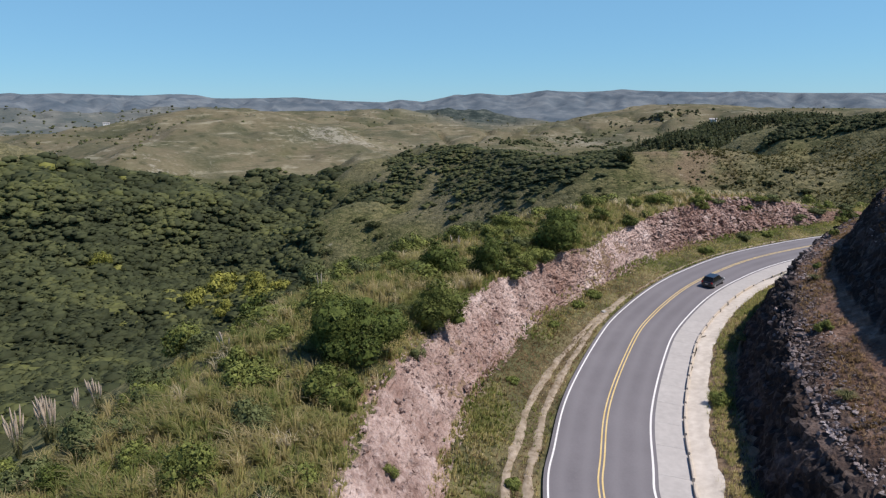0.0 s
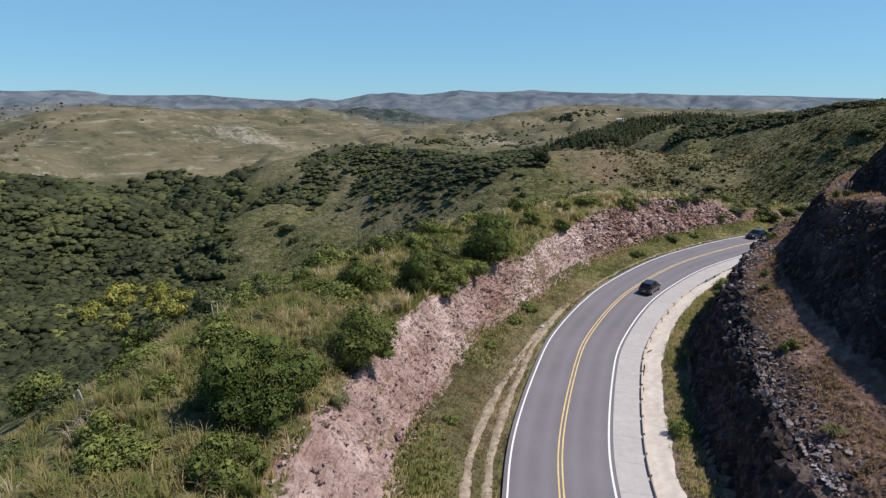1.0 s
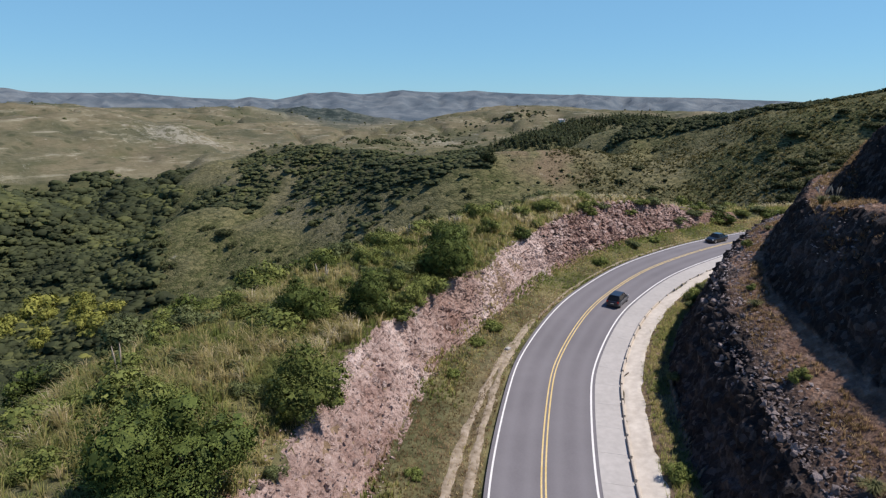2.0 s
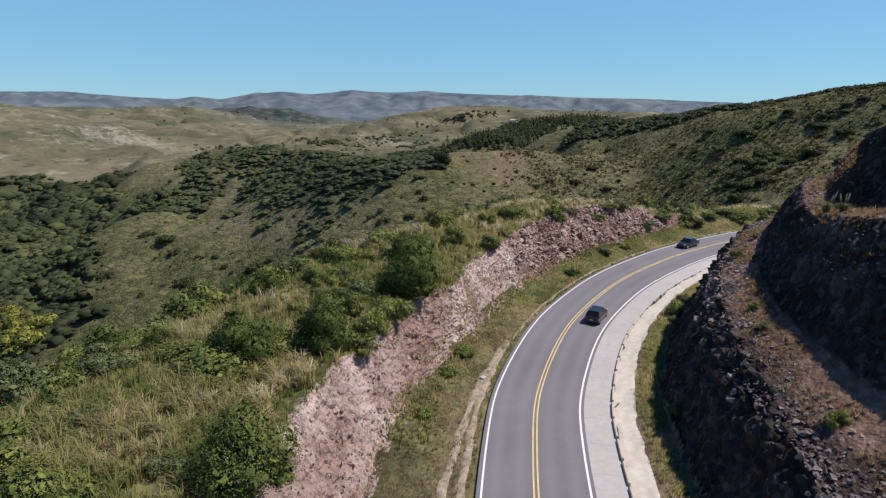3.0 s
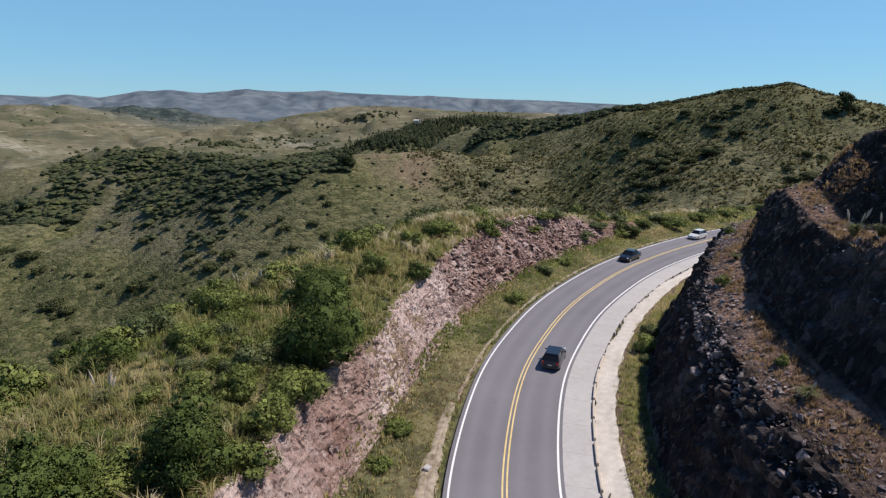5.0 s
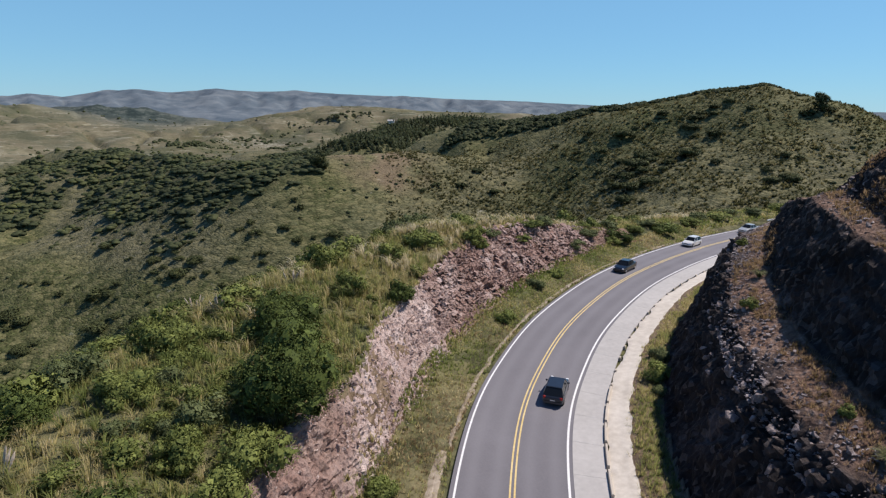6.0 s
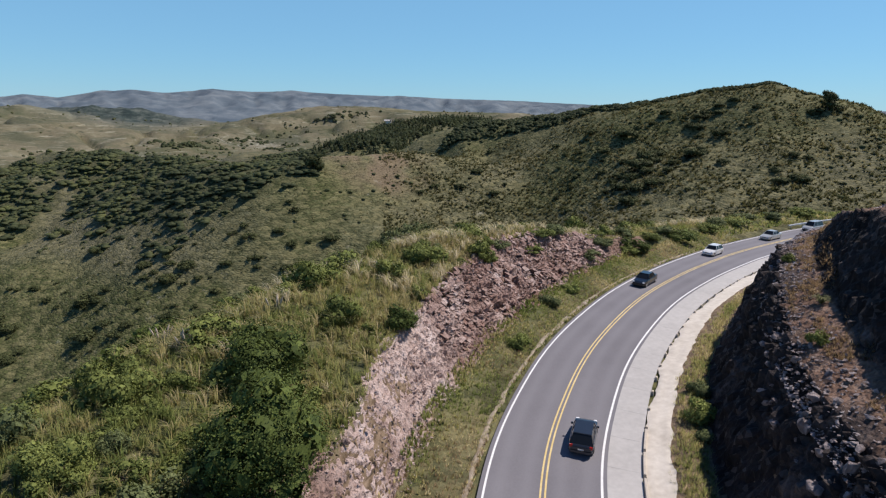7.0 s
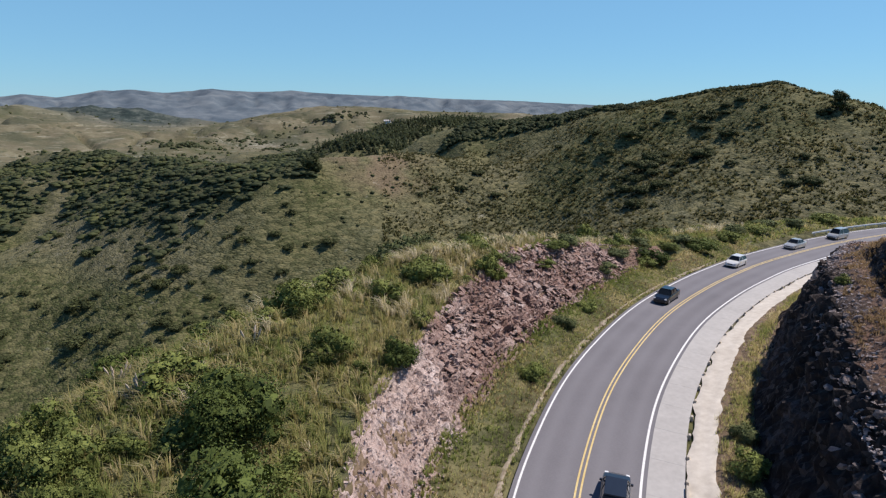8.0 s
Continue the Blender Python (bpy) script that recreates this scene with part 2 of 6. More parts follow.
# ---- the road's line ----
LINE = [(13, -60), (10.2, -20), (9.3, 5), (9.8, 22), (11.6, 35.3), (13.1, 40.2), (16.2, 48.8), (22.6, 61.4), (27.4, 69.0), (35.8, 78.6), (44.0, 85.2),
        (53.7, 91.3), (68.0, 98.0), (81.7, 102.2), (93, 104.5), (102.4, 105.8), (119, 106.6), (134, 106.0), (150, 103.5), (170, 97), (195, 85), (230, 62), (270, 30)]


def smooth_line(points, n=24):
    p = np.array(points, float)
    q = np.vstack([2 * p[0] - p[1], p, 2 * p[-1] - p[-2]])
    out = []
    for i in range(1, len(q) - 2):
        a, b, c, d = q[i - 1:i + 3]
        for u in np.arange(n) / n:
            out.append(0.5 * (2 * b + (c - a) * u + (2 * a - 5 * b + 4 * c - d) * u * u + (3 * b - a - 3 * c + d) * u ** 3))
    out = np.array(out + [p[-1]])
    for _ in range(40):
        out[1:-1] = (out[:-2] + 2 * out[1:-1] + out[2:]) / 4
    s = np.r_[0, np.cumsum(np.hypot(*np.diff(out, axis=0).T))]
    even = np.arange(0, s[-1], 0.5)
    out = np.c_[np.interp(even, s, out[:, 0]), np.interp(even, s, out[:, 1])]
    t = np.gradient(out, axis=0)
    return even, out, t / np.hypot(*t.T)[:, None]


RS, RC, RT = smooth_line(LINE)
ROAD_END = RS[-1]


def road_coords(x, y):
    """Length along the road and offset to its right, for arrays of places."""
    s, d = np.empty(len(x)), np.empty(len(x))
    c = RC[::4]
    for a in range(0, len(x), 20000):
        X, Y = x[a:a + 20000], y[a:a + 20000]
        k = np.argmin((X[:, None] - c[None, :, 0]) ** 2 + (Y[:, None] - c[None, :, 1]) ** 2, axis=1) * 4
        for _ in range(2):
            vx, vy = X - RC[k, 0], Y - RC[k, 1]
            along = vx * RT[k, 0] + vy * RT[k, 1]
            k = np.clip(k + np.round(along * 2).astype(int), 0, len(RS) - 1)
        vx, vy = X - RC[k, 0], Y - RC[k, 1]
        s[a:a + 20000] = RS[k] + vx * RT[k, 0] + vy * RT[k, 1]
        d[a:a + 20000] = vx * RT[k, 1] - vy * RT[k, 0]
    return s, d


def road_xy(s, d):
    cx, cy, tx, ty = (np.interp(s, RS, v) for v in (RC[:, 0], RC[:, 1], RT[:, 0], RT[:, 1]))
    return cx + d * ty, cy - d * tx


def road_z(s):
    u = np.asarray(s, float)
    return sum(np.interp(u + k, [0, 128, 146, 164, 185, 216, 260], [0, 0, 0.95, 2.1, 2.48, 2.82, 3.2]) for k in (-6, -3, 0, 3, 6)) / 5


# ---- relief ----
def hashed(ix, iy, iz, seed):
    h = (ix.astype(np.int64) * 374761393 + iy.astype(np.int64) * 668265263 + iz.astype(np.int64) * 2147483647 + seed * 974711) & 0xFFFFFFFF
    h = ((h ^ (h >> 13)) * 1274126177) & 0xFFFFFFFF
    h = ((h ^ (h >> 16)) * 2246822519) & 0xFFFFFFFF
    return ((h ^ (h >> 15)) & 0xFFFFFF) / 0xFFFFFF


def value_noise(x, y, seed=0):
    ix, iy = np.floor(x), np.floor(y)
    fx, fy = x - ix, y - iy
    fx, fy = fx * fx * (3 - 2 * fx), fy * fy * (3 - 2 * fy)
    z = np.zeros_like(ix)
    a, b, c, d = (hashed(ix + i, iy + j, z, seed) for i, j in ((0, 0), (1, 0), (0, 1), (1, 1)))
    return (a * (1 - fx) + b * fx) * (1 - fy) + (c * (1 - fx) + d * fx) * fy - 0.5


def fbm(x, y, size, octaves=4, seed=0, gain=0.5):
    total, amp = 0, 1.0
    for k in range(octaves):
        total = total + amp * value_noise(x / size * 2 ** k + 17.3 * k, y / size * 2 ** k - 9.1 * k, seed + k)
        amp *= gain
    return total


def cell_noise(p, size, seed=0):
    """Worley cells in space: the random value of the nearest cell, and the gap between the two nearest."""
    q = p / size
    base = np.floor(q)
    d1, d2, val = np.full(len(p), 9.0), np.full(len(p), 9.0), np.zeros(len(p))
    for i in (-1, 0, 1):
        for j in (-1, 0, 1):
            for k in (-1, 0, 1):
                c = base + (i, j, k)
                o = np.stack([hashed(c[:, 0], c[:, 1], c[:, 2], seed + m) for m in range(3)], 1)
                dist = np.linalg.norm(c + o - q, axis=1)
                near = dist < d1
                d2 = np.where(near, d1, np.minimum(d2, dist))
                val = np.where(near, hashed(c[:, 0], c[:, 1], c[:, 2], seed + 7), val)
                d1 = np.where(near, dist, d1)
    return val, d2 - d1


def smoothstep(a, b, x):
    u = np.clip((x - a) / (b - a), 0, 1)
    return u * u * (3 - 2 * u)


RIDGES = []


def ridge(slope, *crest):
    """A hill range: its crest line, from which the flanks fall at the given slope."""
    RIDGES.append((slope, np.array(crest, float)))


ridge(0.50, (262, 440, 4), (290, 406, 13), (304, 362, 19), (310, 319, 25), (311, 290, 28), (314, 263, 33), (314, 247, 36), (318, 224, 39.5), (325, 212, 34.5), (333, 203, 24), (355, 191, 17), (420, 150, 10))
ridge(0.46, (240, 325, -6), (190, 330, -4), (125, 360, -6), (85, 430, -8), (30, 560, -9), (-15, 720, -22), (-40, 830, -44))
ridge(0.30, (205, 564, -14), (252, 599, -7), (323, 666, 3), (386, 700, 8), (447, 723, 10), (554, 709, 6), (800, 640, 0))
ridge(0.62, (118, 352, -7), (130, 358, -3), (143, 366, -1), (157, 366, 0), (173, 363, 0), (195, 370, -2), (224, 378, -3), (262, 400, 2))
ridge(0.26, (-403, 803, -33), (-394, 874, -23), (-382, 945, -13), (-374, 1035, 3), (-354, 1105, 11), (-304, 1140, 8), (-224, 1148, -5), (-149, 1129, -23), (-96, 1104, -39), (-54, 1066, -53))
ridge(0.24, (-820, 1255, -26), (-721, 1258, -24), (-686, 1312, -10), (-611, 1370, 1), (-558, 1393, 13), (-497, 1437, 27), (-426, 1501, 22), (-342, 1543, 4))
ridge(0.22, (-142, 1492, -34), (-76, 1548, -23), (-19, 1600, -18), (69, 1598, -30), (148, 1491, -46))
ridge(0.42, (-560, 400, 20), (-443, 476, 14), (-363, 540, 4), (-362, 623, -31))
ridge(0.26, (-289, 1726, -4), (-67, 1699, -5), (172, 1591, -36), (217, 1484, -56))
ridge(0.24, (164, 1290, -51), (248, 1429, -39), (386, 1553, -14), (536, 1613, 6), (647, 1626, 18), (771, 1627, 16), (946, 1531, 6), (1500, 1100, 6))
ridge(0.22, (-1491, 1881, 40), (-1273, 1916, 27), (-1083, 2029, 11), (-890, 2229, 35), (-702, 2400, 21))
ridge(0.26, (-65, 2898, -12), (60, 2896, 10), (147, 2896, 19), (309, 2884, 5), (477, 2800, -33))
ridge(0.2, (921, 2432, 23), (1112, 2350, 26), (1365, 2213, 12), (1599, 2050, 7), (1845, 1832, 9))
ridge(0.2, (-647, 2207, 6), (-411, 2466, 10), (-105, 2698, 16))


def ravine(x, y):
    """1 along the winding lines where water runs off the far hills."""
    return np.exp(-(fbm(x, y, 260, 4, 7) / 0.055) ** 2)


def far_land(x, y):
    r = np.hypot(x - 8, y - 40)
    # flanks wander with the noise, so that gullies run down them
    wx, wy = x + fbm(x, y, 90, 3, 41) * np.clip(r * 0.12, 0, 90), y + fbm(x, y, 90, 3, 43) * np.clip(r * 0.12, 0, 90)
    floor = -62 - 55 * np.exp(-((x + 220) ** 2 + (y - 480) ** 2) / (2 * 230.0 ** 2)) + 22 * smoothstep(60, 200, x) * smoothstep(500, 250, y)
    k = 4 + 0.004 * r
    total = np.exp(np.clip(floor / k, -60, 60))
    for slope, p in RIDGES:
        best = np.full(len(x), -400.0)
        for (ax, ay, az), (bx, by, bz) in zip(p[:-1], p[1:]):
            dx, dy = bx - ax, by - ay
            u = np.clip(((wx - ax) * dx + (wy - ay) * dy) / (dx * dx + dy * dy), 0, 1)
            away = np.hypot(wx - ax - u * dx, wy - ay - u * dy)
            best = np.maximum(best, az + u * (bz - az) - slope * away * away / (away + 12))
        total = total + np.exp(np.clip(best / k, -60, 60))
    z = k * np.log(total)
    z += fbm(x, y, 60, 4, 3) * (np.clip(r / 90, 0, 4.5) - 2.4 * smoothstep(500, 800, r)) + fbm(x, y, 330, 3, 5) * 9 * smoothstep(900, 1700, r) - 17 * ravine(x, y) * smoothstep(1050, 1500, r)
    # the range on the horizon
    bearing = np.degrees(np.arctan2(x - 8, y - 40))
    flat = np.zeros_like(bearing)
    crest = np.interp(bearing, [-60, -33.8, -33.1, -32.4, -29.8, -27.0, -24.6, -21.1, -19.9, -18.4, -15.0, -11.6, -9.6, -7.6, -4.6, -3.3, -2.0, 0.2, 1.7, 3.3, 4.2, 5.3, 7.9, 10.1, 11.7, 13.3, 15.2, 16.8, 18.4, 19.8, 21.1, 23.6, 27.3, 28.0, 28.9, 29.8, 32.9, 38.1, 43.3, 50.6, 60],
                      [105, 112, 118, 109, 116, 110, 104, 115, 108, 84, 85, 91, 79, 67, 55, 52, 72, 54, 76, 103, 101, 112, 96, 112, 129, 118, 115, 118, 129, 119, 114, 106, 101, 107, 99, 98, 87, 82, 66, 43, 40])
    crest = crest + 3 * value_noise(bearing / 0.6, flat + 2.3, 8)
    rise = smoothstep(3000, 4400, r)
    gully = fbm(bearing * 1.0, r / 260, 1.6, 4, 51)
    return z + rise * (crest - z) - 95 * np.abs(gully) * rise * (1 - smoothstep(4200, 4480, r))


def left_side(s, d):
    """The natural slope on the valley side: a narrow shelf above the cutting, then the fall to the valley. d is negative."""
    e = -d
    crest = np.interp(s, [60, 90, 100, 115, 124, 137, 146, 160, 175, 185, 193, 202, 215, 260], [5.2, 5.5, 6.0, 6.2, 6.4, 6.5, 7.0, 7.9, 8.4, 8.2, 6.6, 5.3, 4.7, 4.6])
    lip = np.interp(s, [60, 90, 120, 150, 170, 185, 205, 260], [33, 32, 32, 27, 24, 21, 17, 12])
    shelf = crest + 1.1 * smoothstep(12, 22, e)
    over = np.clip(e - lip + 6, 0, None)
    return shelf - 0.62 * over * over / (over + 10)


def right_side(s, d):
    top = np.interp(s, [0, 80, 145, 158, 166, 176, 186, 197, 212, 235, 260, 420], [26, 25, 24.5, 23, 21, 16.5, 13.4, 11.2, 8.6, 5.6, 3.8, 3.0])
    return top + 0.22 * np.clip(d - 28, 0, 30) * smoothstep(185, 150, s) - 0.12 * np.clip(d - 70, 0, None)


def left_toe(s):
    return np.interp(s, [80, 120, 130, 142, 152, 162, 178, 191, 205], [10.8, 11.0, 10.4, 8.4, 8.5, 8.9, 8.2, 8.8, 8.0])


def left_slope(s):
    return np.interp(s, [60, 100, 114, 124, 137, 146, 160, 175, 185, 195, 210], [1.0, 1.06, 1.3, 1.7, 2.4, 1.45, 1.25, 0.72, 0.8, 0.6, 0.45])


def bench_z(s):
    return np.interp(s, [60, 102, 116, 128, 138, 150, 161, 175, 190], [5.5, 6.2, 7.6, 8.3, 8.9, 9.7, 11.0, 11.7, 11.0])


def shelf_z(s):
    return np.interp(s, [60, 100, 120, 132, 140, 155, 165, 176, 190], [16.5, 17.2, 17.4, 17.0, 16.2, 17.2, 17.6, 16, 12])


def cutting(s, d):
    """The dug surface: verges, rock faces and the two benches."""
    z0 = road_z(s)
    e = -d
    toe = left_toe(s)
    left = z0 + 0.12 + 0.78 * smoothstep(4.4, toe, e) ** 1.5 + np.clip(e - toe, 0, None) * left_slope(s)
    # steep at its foot, leaning back towards the broken lip
    over = np.clip(d - np.interp(s, [60, 130, 150, 165, 190], [10.4, 10.5, 10.7, 10.6, 10.1]), 0, None)
    lower = z0 - 0.22 + 0.6 * smoothstep(7, 9.6, d) + np.minimum(np.interp(s, [130, 160], [2.05, 2.3]) * over, np.interp(s, [130, 160], [6.0, 6.9]) + np.interp(s, [60, 120, 140, 160, 190], [1.0, 1.2, 1.4, 1.6, 1.6]) * (over - 3.0))
    first = bench_z(s) + 0.42 * (d - 15)
    foot = np.interp(s, [85, 105, 120, 138, 150, 158, 163, 178, 200], [21.3, 20.1, 18.9, 18.1, 17.8, 17.5, 17.4, 17.0, 15.0])
    middle = bench_z(s) + 0.42 * (foot - 15) + np.interp(s, [125, 145], [1.8, 2.0]) * (d - foot)
    second = shelf_z(s) + 0.3 * (d - foot - 2.6)
    upper = shelf_z(s) + 0.6 + 1.75 * (d - foot - np.interp(s, [130, 145], [6.8, 5.0]))
    right = np.minimum(lower, np.maximum(first, np.minimum(middle, np.maximum(second, upper))))
    return np.where(d < 0, left, right)


def land(x, y):
    """Height of the ground sheet."""
    z = far_land(x, y)
    near = (np.abs(x - 90) < 300) & (np.abs(y - 30) < 260)
    s, d = road_coords(x[near], y[near])
    g = z[near]
    wave = fbm(x[near], y[near], 9, 4, 31) * 0.9
    fade = 1 - smoothstep(ROAD_END - 60, ROAD_END - 10, s)
    left = np.where(fade > 0.5, np.maximum(left_side(s, d) + wave, g), g)
    right = np.maximum(right_side(s, d) + wave, g - 25)
    nat = np.where(d < 0, left, right)
    cut = cutting(s, d)
    out = np.minimum(nat, cut)
    level = np.abs(d) < 4.4
    out = np.where(level, road_z(s) - 0.25 - 0.035 * d, out)
    inner = (d > 3.5) & (d < 7.2)
    out = np.where(inner, road_z(s) - 0.45, out)
    z[near] = np.where(np.abs(d) < 130, out, z[near])
    return z


def land_at(x, y):
    return float(land(np.array([float(x)]), np.array([float(y)]))[0])


# ---- mesh helpers ----


def quads_mesh(name, verts, quads, mats, smooth=False, slots=None, normals=None):
    """Fast: verts (n,3), quads (m,4)."""
    smooth = smooth or normals is not None
    me = bpy.data.meshes.new(name)
    verts, quads = np.asarray(verts, np.float32), np.asarray(quads, np.int32)
    k = quads.shape[1]
    me.vertices.add(len(verts))
    me.vertices.foreach_set("co", verts.ravel())
    me.loops.add(quads.size)
    me.loops.foreach_set("vertex_index", quads.ravel())
    me.polygons.add(len(quads))
    me.polygons.foreach_set("loop_start", np.arange(0, quads.size, k, dtype=np.int32))
    for m in mats:
        me.materials.append(m)
    if slots is not None:
        me.polygons.foreach_set("material_index", np.asarray(slots, np.int32))
    me.polygons.foreach_set("use_smooth", np.full(len(quads), smooth))
    me.update(calc_edges=True)
    if normals is not None:
        me.normals_split_custom_set_from_vertices(np.asarray(normals, np.float32))
    return me


def grid_quads(rows, cols, wrap=False):
    i, j = np.meshgrid(np.arange(rows - 1), np.arange(cols if wrap else cols - 1), indexing="ij")
    j2 = (j + 1) % cols
    return np.stack([i * cols + j, i * cols + j2, (i + 1) * cols + j2, (i + 1) * cols + j], -1).reshape(-1, 4)


def set_float(me, name, values):
    a = me.attributes.new(name, "FLOAT", "POINT")
    a.data.foreach_set("value", np.asarray(values, np.float32))


def part(name, me, material, parent, label=""):
    ob = new(name, me)
    if material is not None:
        me.materials.append(material)
    ob.parent = parent
    return tagged(ob, label)


def bm_mesh(name, bm, material=None, smooth=False):
    me = bpy.data.meshes.new(name)
    bm.normal_update()
    bm.to_mesh(me)
    bm.free()
    if material is not None:
        me.materials.append(material)
    if smooth:
        me.polygons.foreach_set("use_smooth", np.ones(len(me.polygons), bool))
    return me


# ---- ground sheet ----
def wood_cover(x, y, z, r):
    """How closely trees stand in the valley, 0 to 1."""
    patch = fbm(x, y, 55, 3, 91)
    edge = x + 60 * fbm(x, y, 60, 4, 117) + 0.07 * (y - 380) * (y < 380)
    dense = np.maximum(smoothstep(-98, -145, edge), smoothstep(-78, -102, edge) * smoothstep(460, 400, y) * smoothstep(-42, -52, z)) * smoothstep(-10, -30, z) * smoothstep(810, 700, r + 60 * patch) * np.where(r > 600, smoothstep(-38, -50, z), 1.0)
    for cx, cy, rad in ((-88, 372, 13), (-58, 520, 9), (-100, 500, 10), (-55, 180, 12)):
        dense = np.maximum(dense, np.exp(-((x - cx) ** 2 + (y - cy) ** 2) / (2 * rad ** 2)))
    return np.clip(dense, 0, 1)


# thickets on the top of the spur: middle, half width across and half length away from the road's start
THICKETS = [(31, 550, 27, 70), (10, 566, 18, 60), (78, 467, 58, 110), (194, 620, 32, 70), (62, 412, 34, 34), (89, 363, 26, 34), (47, 429, 19, 44), (56, 369, 11, 13), (39, 436, 13, 30),
            (-7, 496, 16, 14), (-21, 623, 14, 80), (110, 349, 10, 30), (83, 336, 13, 9), (-22, 496, 28, 30), (60, 369, 15, 18), (37, 440, 17, 22), (-54, 524, 9, 20)]


def thicket_cover(x, y, z, r):
    """How closely scrub stands on the top of the spur, 0 to 1."""
    dense = np.zeros(len(x))
    wander = 0.5 * fbm(x, y, 16, 3, 95)
    for cx, cy, a, b in THICKETS:
        v = np.array((cx - 8.0, cy - 40.0))
        v /= np.hypot(*v)
        along, across = (x - cx) * v[0] + (y - cy) * v[1], (x - cx) * v[1] - (y - cy) * v[0]
        dense = np.maximum(dense, smoothstep(1.3, 0.75, np.hypot(along / b, across / a) + wander))
    return dense * smoothstep(250, 290, r) * (z > -60)


def build_ground():
    az = np.radians(np.r_[np.arange(-46, 82, 0.33), np.arange(82, 314, 2.5)])
    rad = [0.3]
    while rad[-1] < 4880:
        r = rad[-1]
        rad.append(r + (0.55 if r < 125 else max(0.55, 0.0165 * r if r < 600 else 0.0135 * r)))
    rad = np.array(rad)
    R, A = np.meshgrid(rad, az, indexing="ij")
    x, y = 8 + (R * np.sin(A)).ravel(), 40 + (R * np.cos(A)).ravel()
    z = land(x, y)
    s, d = road_coords(x, y)
    r = np.hypot(x - 8, y - 40)
    dirt = smoothstep(4.0, 5.0, np.abs(d)) * (1 - smoothstep(5.5, 8.5, -d)) * (d < 0) * (0.35 - 0.22 * smoothstep(120, 145, s))
    face = (d < 0) & (-d > left_toe(s) + 0.2) & (-d < left_toe(s) + 8) & (z > cutting(s, d) - 0.05) & (s < 205)
    dirt = np.where(face | ((d > 7) & (z > cutting(s, d) - 0.05) & (d < 40)), 0.85, dirt)
    dry = 0.25 + 0.9 * smoothstep(500, 1100, r) * (z > -70) + 0.15 * (d < 0) * (np.abs(d) < 40) + 0.2 * smoothstep(100, 200, r)
    dry = dry + 0.9 * fbm(x, y, 55, 4, 127) * smoothstep(90, 180, r) * smoothstep(700, 450, r)
    dry = dry + smoothstep(600, 1000, r) * (2.0 * fbm(x, y, 240, 4, 121) - 0.25)
    dry = dry - 1.3 * ravine(x, y) * smoothstep(650, 1000, r) + 0.5 * fbm(x, y, 120, 3, 135) * smoothstep(600, 900, r)
    dry = dry - 0.9 * smoothstep(-380, -700, x + 0.3 * (y - 1500)) * smoothstep(1150, 1450, y) + 0.9 * np.exp(-((x + 320) ** 2 + (y - 1020) ** 2) / (2 * 200.0 ** 2))
    dry = dry - 1.4 * np.exp(-((x - 220) ** 2 + (y - 2830) ** 2) / (2 * 240.0 ** 2)) - 0.7 * np.exp(-((x - 1250) ** 2 + (y - 2200) ** 2) / (2 * 350.0 ** 2))
    dry = np.where((r < 800) & (x < 60), dry - 1.6 * smoothstep(-40, -60, z), dry)
    dry = dry - 0.5 * np.exp(-((d + 46) / 26) ** 2) * smoothstep(130, 160, s) * smoothstep(260, 220, s)
    # bare reddish treads on the shoulder between spur and hill
    treads = np.exp(-((x - 148) / 20) ** 2 - ((y - 338) / 26) ** 2)
    dirt = np.maximum(dirt, np.clip(treads * (0.7 + 1.8 * fbm(x, y, 9, 3, 129)), 0, 0.6))
    dry = dry + 0.9 * np.exp(-((x + 25) ** 2 + (y - 430) ** 2) / (2 * 75.0 ** 2)) + 0.5 * np.exp(-((x - 5) ** 2 + (y - 370) ** 2) / (2 * 40.0 ** 2))
    # the sheet dips below the rock faces laid over it
    z = np.where(face, z - 0.6, z)
    z = np.where((d > 10.9) & (d < 31) & (s > 62) & (s < 225), np.where(z > cutting(s, d) - 0.5, z - np.clip((d - 10.7) * 3.0, 0, 1.6), z), z)
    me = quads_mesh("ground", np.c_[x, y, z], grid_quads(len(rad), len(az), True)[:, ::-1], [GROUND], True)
    set_float(me, "dry", dry)
    set_float(me, "far", smoothstep(480, 900, r))
    set_float(me, "dark_floor", np.maximum(wood_cover(x, y, z, r) * 0.9, thicket_cover(x, y, z, r) * 0.6))
    set_float(me, "dirt", dirt)
    set_float(me, "heath", 0.9 * np.exp(-((x - 200) / 290) ** 4 - ((y - 2830) / 190) ** 4))
    crags = 0.12 * smoothstep(600, 900, r)
    for cx, cy, wide, long, much in ((-150, 1120, 55, 70, 0.75), (-205, 1140, 45, 50, 0.5), (-95, 1090, 40, 60, 0.6), (370, 1310, 60, 70, 0.7), (330, 1380, 80, 60, 0.4), (-330, 760, 40, 60, 0.55)):
        crags = crags + much * np.exp(-((x - cx) / wide) ** 2 - ((y - cy) / long) ** 2)
    set_float(me, "crags", np.clip(crags, 0, 1))
    # nearer hills that also take the painted haze colour
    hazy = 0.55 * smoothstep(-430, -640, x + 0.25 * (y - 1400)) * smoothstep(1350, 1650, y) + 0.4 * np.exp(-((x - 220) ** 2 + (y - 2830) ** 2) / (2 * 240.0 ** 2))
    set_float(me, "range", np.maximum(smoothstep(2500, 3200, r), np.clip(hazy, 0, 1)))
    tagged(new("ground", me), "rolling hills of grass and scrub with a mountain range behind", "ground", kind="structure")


build_ground()


